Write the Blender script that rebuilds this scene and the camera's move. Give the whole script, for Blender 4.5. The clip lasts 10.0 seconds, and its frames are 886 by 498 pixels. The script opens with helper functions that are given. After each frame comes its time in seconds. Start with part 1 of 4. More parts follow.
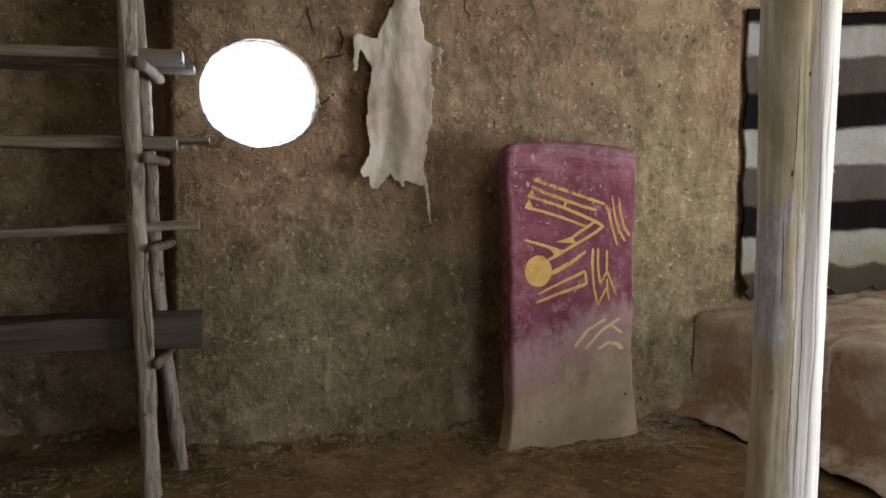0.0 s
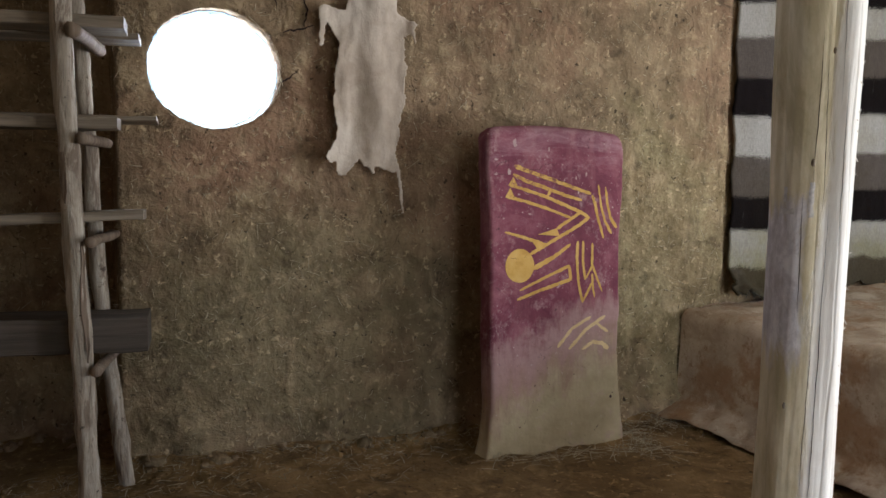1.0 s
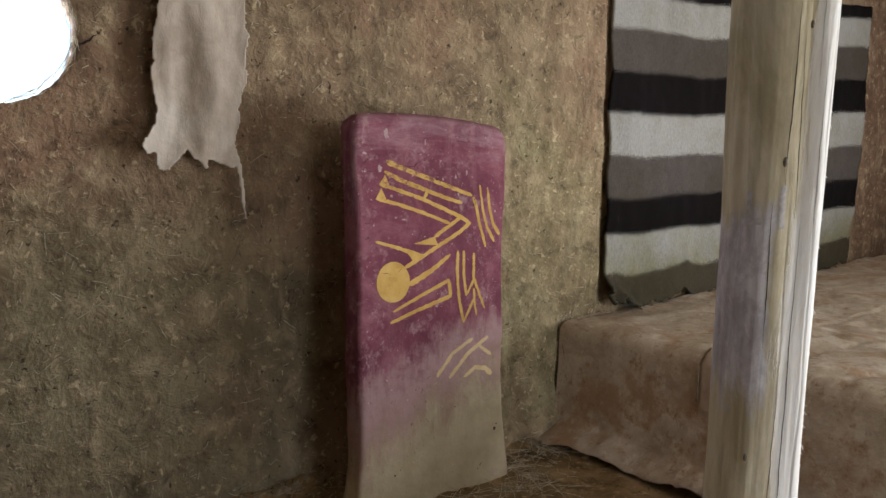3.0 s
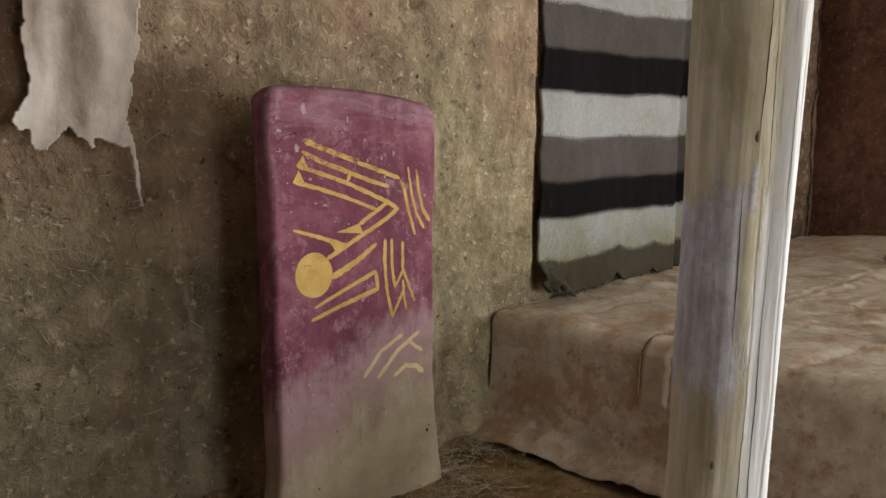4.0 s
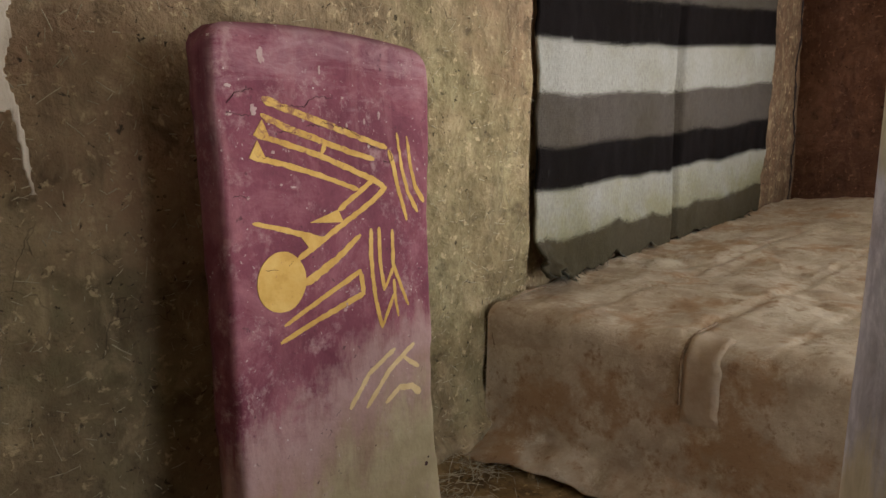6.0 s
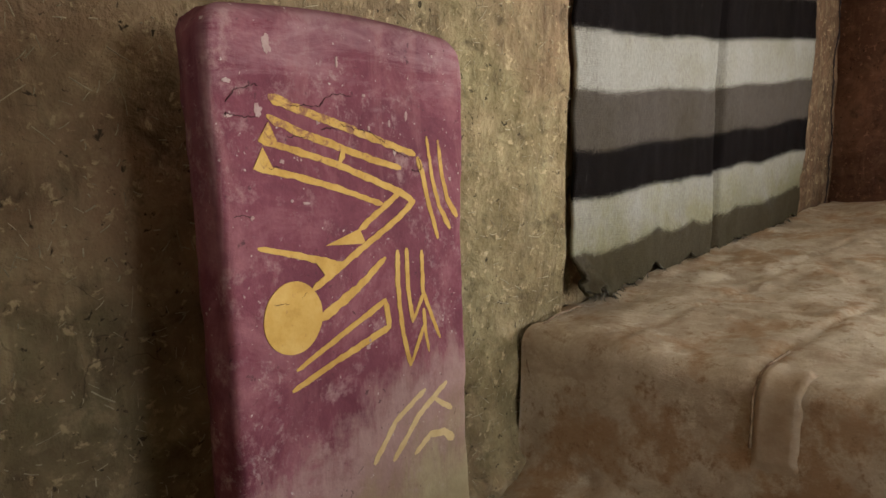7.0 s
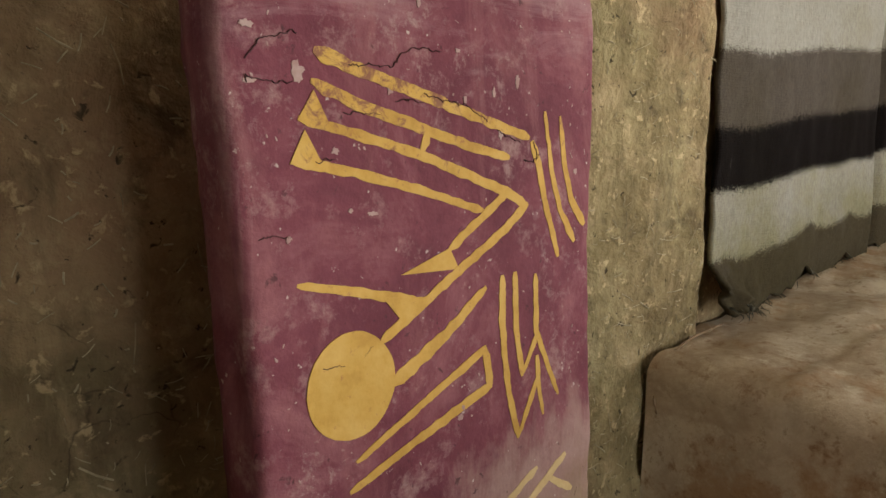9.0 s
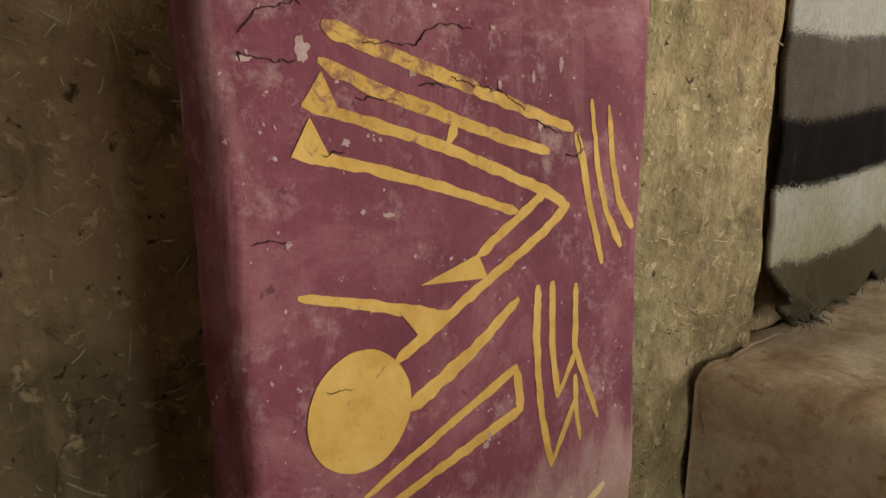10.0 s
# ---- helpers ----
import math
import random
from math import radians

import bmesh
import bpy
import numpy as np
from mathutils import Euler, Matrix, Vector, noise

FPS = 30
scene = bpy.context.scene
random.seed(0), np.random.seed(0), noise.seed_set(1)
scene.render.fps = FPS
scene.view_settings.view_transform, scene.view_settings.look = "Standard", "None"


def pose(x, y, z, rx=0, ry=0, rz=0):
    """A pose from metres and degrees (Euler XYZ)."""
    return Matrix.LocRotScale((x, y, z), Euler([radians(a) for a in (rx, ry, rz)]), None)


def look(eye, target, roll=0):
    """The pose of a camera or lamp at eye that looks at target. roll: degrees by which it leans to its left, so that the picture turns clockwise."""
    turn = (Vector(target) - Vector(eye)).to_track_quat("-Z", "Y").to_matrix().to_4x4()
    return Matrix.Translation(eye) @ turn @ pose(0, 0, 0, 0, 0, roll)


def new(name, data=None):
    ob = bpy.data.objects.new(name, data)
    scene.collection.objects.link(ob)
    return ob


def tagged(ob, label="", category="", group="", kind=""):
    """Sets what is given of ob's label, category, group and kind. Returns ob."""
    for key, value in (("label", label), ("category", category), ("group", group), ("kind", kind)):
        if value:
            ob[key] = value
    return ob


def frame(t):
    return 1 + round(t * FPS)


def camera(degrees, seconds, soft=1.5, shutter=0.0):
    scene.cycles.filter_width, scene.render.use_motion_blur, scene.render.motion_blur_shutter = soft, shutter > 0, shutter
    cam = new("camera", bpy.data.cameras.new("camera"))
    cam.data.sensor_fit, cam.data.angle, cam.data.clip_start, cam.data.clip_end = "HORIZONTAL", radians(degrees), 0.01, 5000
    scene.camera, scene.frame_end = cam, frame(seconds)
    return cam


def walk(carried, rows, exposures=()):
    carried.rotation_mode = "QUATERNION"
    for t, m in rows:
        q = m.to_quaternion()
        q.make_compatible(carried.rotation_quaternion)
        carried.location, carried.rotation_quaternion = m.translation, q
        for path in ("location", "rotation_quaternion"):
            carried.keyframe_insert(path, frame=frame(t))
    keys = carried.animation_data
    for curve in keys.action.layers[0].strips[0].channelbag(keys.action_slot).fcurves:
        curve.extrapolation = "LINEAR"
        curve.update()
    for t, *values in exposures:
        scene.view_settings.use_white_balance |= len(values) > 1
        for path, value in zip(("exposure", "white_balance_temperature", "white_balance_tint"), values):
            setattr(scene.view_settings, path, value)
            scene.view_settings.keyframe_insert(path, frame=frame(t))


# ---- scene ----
cam = camera(62.2, 10.0)
PATH = [
    (0, (-0.08, 0.083, 0.993), (0.465, 2.003, 0.871), 0.3),
    (0.5, (-0.058, 0.201, 1.002), (0.509, 2.114, 0.862), 0.6),
    (1, (-0.037, 0.315, 1.001), (0.591, 2.207, 0.843), 0.7),
    (1.5, (-0.035, 0.447, 1.006), (0.707, 2.297, 0.835), 0.8),
    (2, (-0.034, 0.583, 1.002), (0.834, 2.377, 0.836), 0.9),
    (3.5, (0.081, 0.907, 1.012), (1.219, 2.543, 0.845), 1.0),
    (4, (0.124, 0.997, 1.001), (1.354, 2.561, 0.807), 0.8),
    (4.5, (0.141, 1.122, 1.015), (1.466, 2.599, 0.773), 0.7),
    (5, (0.172, 1.267, 1.02), (1.552, 2.688, 0.744), 0.7),
    (5.5, (0.239, 1.383, 1.013), (1.61, 2.81, 0.724), 0.3),
    (7, (0.443, 1.736, 1.021), (1.795, 3.182, 0.732), -0.5),
    (7.5, (0.503, 1.85, 1.03), (1.858, 3.291, 0.734), -0.7),
    (8, (0.557, 1.95, 1.032), (1.892, 3.406, 0.722), -0.8),
    (8.5, (0.617, 2.032, 1.027), (1.892, 3.537, 0.702), -0.9),
    (9, (0.693, 2.102, 1.025), (1.881, 3.672, 0.673), -0.8),
    (9.5, (0.749, 2.159, 1.024), (1.876, 3.768, 0.65), -0.6),
    (10, (0.774, 2.186, 1.028), (1.869, 3.813, 0.636), 0.0),
]
EXPOSURE = [(0, 1.66, 5700, 10), (4, 1.78, 5750, 9), (7, 1.9, 6250, 7), (10, 1.8, 6650, 5)]
walk(cam, [(t, look(eye, target, roll)) for t, eye, target, roll in PATH], EXPOSURE)

# ---- daylight ----
DOOR_POWER, SIDE_POWER, GROUND_POWER, WINDOW_POWER, SKY, SUN = 2.2, 25.0, 52.0, 3.0, 0.15, 3.0
world = bpy.data.worlds.new("world")
scene.world = world
world.use_nodes = True
sky = world.node_tree.nodes.new("ShaderNodeTexSky")
sky.sky_type, sky.sun_disc = "NISHITA", False
sky.sun_elevation, sky.sun_rotation = radians(51), radians(274)
world.node_tree.links.new(sky.outputs[0], world.node_tree.nodes["Background"].inputs[0])
world.node_tree.nodes["Background"].inputs[1].default_value = SKY

sun = new("sun", bpy.data.lights.new("sun", "SUN"))
sun.data.energy, sun.data.angle, sun.data.color = SUN, radians(0.5), (1.0, 0.95, 0.88)
sun.matrix_world = look((-8, 0.6, 10), (0, 0, 0))

# daylight that comes in at the doorway behind the camera and at the opening in the east wall
def opening_light(name, eye, target, wide, high, power, colour, spread):
    ob = new(name, bpy.data.lights.new(name, "AREA"))
    ob.data.shape, ob.data.size, ob.data.size_y = "RECTANGLE", wide, high
    ob.data.energy, ob.data.color, ob.data.spread = power, colour, radians(spread)
    ob.matrix_world = look(eye, target)


opening_light("door_light", (1.7, -2.2, 0.9), (2.3, 2.8, 0.6), 1.6, 1.5, DOOR_POWER, (1.0, 0.95, 0.9), 56)
opening_light("side_light", (5.25, -0.55, 1.1), (1.5, 2.3, 1.0), 2.2, 1.75, SIDE_POWER, (1.0, 0.96, 0.92), 150)
# sunlit earth at the sill of the east doorway throws light upwards
opening_light("sill_light", (5.3, -0.55, 0.25), (4.2, 0.3, 2.6), 2.2, 0.9, GROUND_POWER, (1.0, 0.95, 0.88), 170)
opening_light("window_light", (0.025, 3.27, 1.44), (0.3, 0, 0.6), 0.5, 0.46, WINDOW_POWER, (0.86, 0.92, 1.0), 170)


# ---- node helpers ----
class Shader:
    """A Principled material with short ways to add textures."""

    def __init__(self, name, rough=0.9):
        self.mat = bpy.data.materials.new(name)
        self.mat.use_nodes = True
        self.nt = self.mat.node_tree
        self.bsdf = self.nt.nodes["Principled BSDF"]
        self.bsdf.inputs["Roughness"].default_value = rough
        self.bsdf.inputs["Specular IOR Level"].default_value = 0.25
        self.coord = self.nt.nodes.new("ShaderNodeTexCoord").outputs["Object"]

    def link(self, a, b):
        self.nt.links.new(a, b)

    def stretch(self, scale, rot=(0, 0, 0)):
        n = self.nt.nodes.new("ShaderNodeMapping")
        n.inputs["Scale"].default_value = scale
        n.inputs["Rotation"].default_value = rot
        self.link(self.coord, n.inputs["Vector"])
        return n.outputs[0]

    def noise(self, scale, detail=6, rough=0.6, distort=0.0, vec=None):
        n = self.nt.nodes.new("ShaderNodeTexNoise")
        n.inputs["Scale"].default_value, n.inputs["Detail"].default_value = scale, detail
        n.inputs["Roughness"].default_value, n.inputs["Distortion"].default_value = rough, distort
        self.link(vec or self.coord, n.inputs["Vector"])
        return n.outputs["Fac"]

    def voronoi(self, scale, feature="F1", vec=None, out="Distance"):
        n = self.nt.nodes.new("ShaderNodeTexVoronoi")
        n.feature = feature
        n.inputs["Scale"].default_value = scale
        self.link(vec or self.coord, n.inputs["Vector"])
        return n.outputs[out]

    def warp(self, amount, scale):
        """Coordinates pushed about by noise, to make straight lines wander."""
        n = self.nt.nodes.new("ShaderNodeTexNoise")
        n.inputs["Scale"].default_value, n.inputs["Detail"].default_value = scale, 5
        self.link(self.coord, n.inputs["Vector"])
        m = self.nt.nodes.new("ShaderNodeVectorMath")
        m.operation = "MULTIPLY_ADD"
        self.link(n.outputs["Color"], m.inputs[0])
        m.inputs[1].default_value = (amount, amount, amount)
        self.link(self.coord, m.inputs[2])
        return m.outputs[0]

    def axis(self, i):
        n = self.nt.nodes.new("ShaderNodeSeparateXYZ")
        self.link(self.coord, n.inputs[0])
        return n.outputs[i]

    def math(self, op, a, b=0.0, clamp=False):
        n = self.nt.nodes.new("ShaderNodeMath")
        n.operation, n.use_clamp = op, clamp
        for k, v in enumerate((a, b)):
            if isinstance(v, (int, float)):
                n.inputs[k].default_value = v
            else:
                self.link(v, n.inputs[k])
        return n.outputs[0]

    def ramp(self, fac, *stops, interpolation="LINEAR"):
        n = self.nt.nodes.new("ShaderNodeValToRGB")
        n.color_ramp.interpolation = interpolation
        e = n.color_ramp.elements
        while len(e) < len(stops):
            e.new(0.5)
        for k, (p, c) in enumerate(stops):
            e[k].position = p
            e[k].color = (c, c, c, 1) if isinstance(c, (int, float)) else (*c, 1)
        self.link(fac, n.inputs[0])
        return n.outputs[0]

    def mix(self, fac, a, b, blend="MIX"):
        n = self.nt.nodes.new("ShaderNodeMix")
        n.data_type, n.blend_type = "RGBA", blend
        for k, v in ((0, fac), (6, a), (7, b)):
            if isinstance(v, (int, float)):
                n.inputs[k].default_value = v
            elif isinstance(v, tuple):
                n.inputs[k].default_value = (*v, 1)
            else:
                self.link(v, n.inputs[k])
        return n.outputs[2]

    def finish(self, colour, height=None, strength=0.5, distance=0.01, rough=None):
        if isinstance(colour, tuple):
            self.bsdf.inputs["Base Color"].default_value = (*colour, 1)
        else:
            self.link(colour, self.bsdf.inputs["Base Color"])
        if height is not None:
            n = self.nt.nodes.new("ShaderNodeBump")
            n.inputs["Strength"].default_value, n.inputs["Distance"].default_value = strength, distance
            self.link(height, n.inputs["Height"])
            self.link(n.outputs[0], self.bsdf.inputs["Normal"])
        if rough is not None:
            self.link(rough, self.bsdf.inputs["Roughness"])
        return self.mat


def mud(name, dark, mid, pale, blotch, rough=0.95, bump=1.0, far=None):
    """Clay plaster mixed with chaff: blotches, pale lumps, dark pits, smears."""
    s = Shader(name, rough)
    base = s.ramp(s.noise(4.0, 8, 0.66, 0.5), (0.3, dark), (0.5, mid), (0.68, pale))
    base = s.mix(s.ramp(s.noise(1.2, 5, 0.6, 0.3), (0.44, 0.0), (0.6, 0.7)), base, blotch)
    green = (dark[0] * 1.3, dark[1] * 1.34, dark[2] * 1.3)
    base = s.mix(s.ramp(s.noise(1.7, 6, 0.65, 0.6, s.stretch((1, 1, 1), (0.7, 0.2, 1.1))), (0.48, 0.0), (0.64, 0.55)), base, green)
    clods = s.noise(11, 6, 0.66, 0.3)
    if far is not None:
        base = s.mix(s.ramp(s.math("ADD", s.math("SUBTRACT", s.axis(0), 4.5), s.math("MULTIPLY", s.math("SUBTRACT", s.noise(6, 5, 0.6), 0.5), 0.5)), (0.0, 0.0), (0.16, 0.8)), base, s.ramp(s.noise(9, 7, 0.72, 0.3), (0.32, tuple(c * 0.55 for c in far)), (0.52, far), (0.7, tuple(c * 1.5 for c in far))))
        # two ragged olive patches; the first also paints shade on the lower left
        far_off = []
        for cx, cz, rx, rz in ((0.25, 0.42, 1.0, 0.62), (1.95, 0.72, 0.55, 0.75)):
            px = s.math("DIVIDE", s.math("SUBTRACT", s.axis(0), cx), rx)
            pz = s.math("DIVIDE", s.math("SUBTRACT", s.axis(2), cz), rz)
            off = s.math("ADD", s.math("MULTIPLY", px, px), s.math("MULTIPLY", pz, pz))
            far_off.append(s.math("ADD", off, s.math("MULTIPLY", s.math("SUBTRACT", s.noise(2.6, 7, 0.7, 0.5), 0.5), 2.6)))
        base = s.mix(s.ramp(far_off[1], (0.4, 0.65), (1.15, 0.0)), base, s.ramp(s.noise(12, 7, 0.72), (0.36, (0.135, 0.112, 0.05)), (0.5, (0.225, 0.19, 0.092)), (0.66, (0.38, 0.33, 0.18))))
        # dimness of the lower left wall, mixed in as dark olive
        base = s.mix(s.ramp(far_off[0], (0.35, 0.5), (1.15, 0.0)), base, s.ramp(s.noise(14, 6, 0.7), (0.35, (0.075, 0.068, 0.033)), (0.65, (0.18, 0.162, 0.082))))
    base = s.mix(s.ramp(clods, (0.54, 0.0), (0.66, 0.55)), base, pale)
    base = s.mix(s.ramp(clods, (0.32, 0.7), (0.44, 0.0)), base, tuple(c * 0.6 for c in dark))
    lumps = s.noise(36, 4, 0.6, 0.4)
    base = s.mix(s.ramp(lumps, (0.6, 0.0), (0.68, 0.75)), base, tuple(min(1, c * 1.25) for c in pale))
    pits = s.noise(52, 3, 0.55, 0.6)
    base = s.mix(s.ramp(pits, (0.29, 0.9), (0.35, 0.0)), base, tuple(c * 0.3 for c in dark))
    smear = s.noise(1.0, 6, 0.65, 0.6, s.stretch((12, 12, 4), (0.2, 0.5, 0.1)))
    base = s.mix(s.ramp(smear, (0.55, 0.0), (0.75, 0.5)), base, tuple(min(1, c * 1.15) for c in pale))
    # hairline cracks and trowel-dragged dark streaks
    hair = s.voronoi(5.5, "DISTANCE_TO_EDGE", s.warp(0.35, 3.0))
    torn = s.ramp(s.noise(3.3, 6, 0.7), (0.55, 0.0), (0.62, 1.0))
    base = s.mix(s.math("MULTIPLY", s.ramp(hair, (0.0, 0.7), (0.011, 0.0)), torn), base, tuple(c * 0.35 for c in dark))
    drag = s.noise(1.0, 7, 0.7, 0.9, s.stretch((7, 7, 2.0), (0.1, -0.12, 0.0)))
    base = s.mix(s.ramp(drag, (0.3, 0.55), (0.45, 0.0)), base, tuple(c * 0.75 for c in dark))
    h = s.math("ADD", s.math("MULTIPLY", clods, 2.2), s.math("MULTIPLY", s.noise(80, 4, 0.65), 0.2))
    h = s.math("ADD", h, s.math("MULTIPLY", smear, 0.4))
    h = s.math("ADD", h, s.math("ADD", s.math("MULTIPLY", lumps, 0.8), s.math("MULTIPLY", s.ramp(pits, (0.27, 0.0), (0.36, 1.0)), 0.3)))
    return s.finish(base, h, bump * 0.5, 0.034)


def wood(name, dark, mid, pale, grain=1.0, along=2, stain=None, rough=0.75):
    s = Shader(name, rough)
    sc = [38.0 * grain] * 3
    sc[along] = 1.6 * grain
    g = s.noise(1.0, 8, 0.65, 0.6, s.stretch(tuple(sc)))
    col = s.ramp(g, (0.25, dark), (0.48, mid), (0.75, pale))
    sc2 = [130.0 * grain] * 3
    sc2[along] = 2.5 * grain
    fine = s.noise(1.0, 4, 0.6, 0.2, s.stretch(tuple(sc2)))
    col = s.mix(s.ramp(fine, (0.3, 0.45), (0.4, 0.0)), col, tuple(c * 0.55 for c in dark))
    if stain:
        col = s.mix(s.ramp(s.noise(4.5, 5, 0.6, 0.5), (0.48, 0.0), (0.62, 0.7)), col, stain)
    h = s.math("ADD", g, s.math("MULTIPLY", fine, 0.5))
    return s.finish(col, h, 0.5, 0.005)


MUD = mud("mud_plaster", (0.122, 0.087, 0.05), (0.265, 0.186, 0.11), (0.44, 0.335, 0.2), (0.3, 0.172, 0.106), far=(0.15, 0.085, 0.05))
MUD_RED = mud("red_clay_plaster", (0.085, 0.038, 0.024), (0.155, 0.07, 0.042), (0.24, 0.125, 0.078), (0.11, 0.048, 0.032))
EARTH = mud("trodden_earth", (0.105, 0.064, 0.026), (0.235, 0.148, 0.06), (0.36, 0.24, 0.11), (0.15, 0.097, 0.042))


def post_timber():
    """Hewn oak: soft mottled grain, smears, and cool window light painted lilac-grey low on one side."""
    s = Shader("hewn_oak", 0.7)
    g = s.noise(1.0, 8, 0.7, 0.7, s.stretch((15, 15, 4.2)))
    col = s.ramp(g, (0.3, (0.42, 0.34, 0.21)), (0.5, (0.61, 0.52, 0.345)), (0.7, (0.73, 0.645, 0.47)))
    col = s.mix(s.ramp(s.noise(7, 7, 0.7, 0.4), (0.52, 0.0), (0.66, 0.5)), col, (0.68, 0.6, 0.44))
    col = s.mix(s.ramp(s.noise(1.0, 6, 0.65, 0.5, s.stretch((8, 8, 2.6))), (0.46, 0.0), (0.6, 0.7)), col, (0.38, 0.315, 0.18))
    line_grain = s.noise(1.0, 4, 0.6, 0.4, s.stretch((75, 75, 2.2)))
    col = s.mix(s.ramp(line_grain, (0.28, 0.3), (0.37, 0.0)), col, (0.25, 0.19, 0.11))
    # cool window light painted lilac-grey on one side, in the middle of the height
    side = s.math("ADD", s.math("MULTIPLY", s.axis(0), -7.2), s.math("MULTIPLY", s.axis(1), 8.85))
    low = s.math("MINIMUM", s.math("MULTIPLY", s.math("SUBTRACT", 1.0, s.axis(2)), 8.0), s.math("MULTIPLY", s.math("SUBTRACT", s.axis(2), 0.55), 4.0))
    area = s.math("MINIMUM", s.math("MULTIPLY", s.math("ADD", side, 0.1), 2.0), low)
    area = s.math("ADD", area, s.math("MULTIPLY", s.math("SUBTRACT", s.noise(1.0, 6, 0.7, 0.5, s.stretch((18, 18, 4))), 0.5), 1.8))
    col = s.mix(s.ramp(area, (0.1, 0.0), (0.4, 0.75)), col, s.ramp(s.noise(1.0, 8, 0.75, 0.5, s.stretch((13, 13, 7))), (0.4, (0.4, 0.37, 0.41)), (0.5, (0.56, 0.525, 0.58)), (0.58, (0.76, 0.73, 0.77))))
    # the hewn face, split away in long flakes and wider towards the foot
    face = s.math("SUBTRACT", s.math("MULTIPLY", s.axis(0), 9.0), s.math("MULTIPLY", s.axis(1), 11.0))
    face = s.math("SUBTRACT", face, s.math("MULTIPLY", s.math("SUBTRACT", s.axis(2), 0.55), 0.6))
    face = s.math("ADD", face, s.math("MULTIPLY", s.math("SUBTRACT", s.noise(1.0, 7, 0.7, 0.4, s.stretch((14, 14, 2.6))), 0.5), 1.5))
    # bright side light painted into the hewn face as near-white wood
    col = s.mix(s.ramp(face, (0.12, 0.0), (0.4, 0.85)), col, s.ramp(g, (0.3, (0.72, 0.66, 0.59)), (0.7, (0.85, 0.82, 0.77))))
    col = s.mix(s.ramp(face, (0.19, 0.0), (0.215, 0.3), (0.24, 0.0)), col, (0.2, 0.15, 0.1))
    h = s.math("ADD", g, s.math("MULTIPLY", line_grain, 0.5))
    h = s.math("ADD", h, s.math("MULTIPLY", s.ramp(face, (0.18, 1.0), (0.28, 0.0)), 0.9))
    return s.finish(col, h, 0.5, 0.005)


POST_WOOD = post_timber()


def pole_bark():
    """Half-peeled poles: pale wood with dark strips of bark, knots and nicks."""
    s = Shader("peeled_pole", 0.8)
    g = s.noise(1.0, 7, 0.7, 0.8, s.stretch((45, 45, 5)))
    col = s.ramp(g, (0.3, (0.2, 0.16, 0.12)), (0.5, (0.38, 0.32, 0.25)), (0.7, (0.56, 0.5, 0.41)))
    col = s.mix(s.ramp(s.noise(1.0, 6, 0.7, 0.8, s.stretch((20, 20, 3.2))), (0.52, 0.0), (0.58, 0.8)), col, s.ramp(g, (0.3, (0.09, 0.062, 0.045)), (0.7, (0.24, 0.175, 0.125))))
    col = s.mix(s.ramp(s.noise(34, 4, 0.6, 0.4), (0.64, 0.0), (0.7, 0.8)), col, (0.05, 0.035, 0.026))
    h = s.math("ADD", g, s.math("MULTIPLY", s.noise(22, 6, 0.7), 0.8))
    return s.finish(col, h, 0.8, 0.008)


POLE_WOOD = pole_bark()
BOARD_WOOD = wood("split_board", (0.085, 0.064, 0.046), (0.2, 0.16, 0.115), (0.36, 0.295, 0.22), 1.0, 0)
BEAM_WOOD = wood("dark_beam", (0.035, 0.027, 0.021), (0.075, 0.06, 0.047), (0.15, 0.12, 0.095), 0.8, 0)
BARK = wood("dry_bark", (0.09, 0.065, 0.046), (0.19, 0.14, 0.1), (0.33, 0.26, 0.19), 1.0, 2)
s = Shader("straw", 0.7)
STRAW = s.finish(s.ramp(s.noise(30, 3), (0.3, (0.2, 0.16, 0.1)), (0.7, (0.52, 0.44, 0.3))))
# pale colour for the unseen ceiling, so that it throws light down
s = Shader("pale_bounce", 0.95)
PALE_BOUNCE = s.finish(s.ramp(s.noise(3, 7, 0.65), (0.3, (0.5, 0.47, 0.41)), (0.7, (0.68, 0.65, 0.59))), s.noise(20, 6, 0.65), 0.4, 0.01)
s = Shader("crack_shadow", 1.0)
CRACK = s.finish((0.035, 0.022, 0.02))
s = Shader("grass_outside", 0.95)
GRASS = s.finish(s.ramp(s.noise(4, 6), (0.3, (0.12, 0.14, 0.06)), (0.7, (0.3, 0.28, 0.17))))


# ---- mesh helpers ----
def fbm(x, y, z=0.0, octaves=4):
    return noise.fractal(Vector((x, y, z)), 1.0, 2.0, octaves)


def ob_from(name, bm, material, parent=None, smooth=True, label="", **tags):
    me = bpy.data.meshes.new(name)
    if smooth:
        for f in bm.faces:
            f.smooth = True
    bm.to_mesh(me)
    bm.free()
    me.materials.append(material)
    ob = new(name, me)
    if parent:
        ob.parent = parent
    return tagged(ob, label=label, **tags)


def part(name, bm, material, parent, label="", smooth=True):
    return ob_from(name, bm, material, parent, smooth, label)


def root(name, at, label, category, group=""):
    ob = new(name)
    ob.empty_display_size = 0.05
    ob.location = at
    return tagged(ob, label=label, category=category, group=group)


def sheet(nu, nv, place, bm=None, keep=None):
    """A grid of quads whose corners place(i / nu, j / nv) gives."""
    bm = bm or bmesh.new()
    vs = [[bm.verts.new(place(i / nu, j / nv)) for j in range(nv + 1)] for i in range(nu + 1)]
    for i in range(nu):
        for j in range(nv):
            if keep is None or keep((i + 0.5) / nu, (j + 0.5) / nv):
                bm.faces.new((vs[i][j], vs[i + 1][j], vs[i + 1][j + 1], vs[i][j + 1]))
    return bm


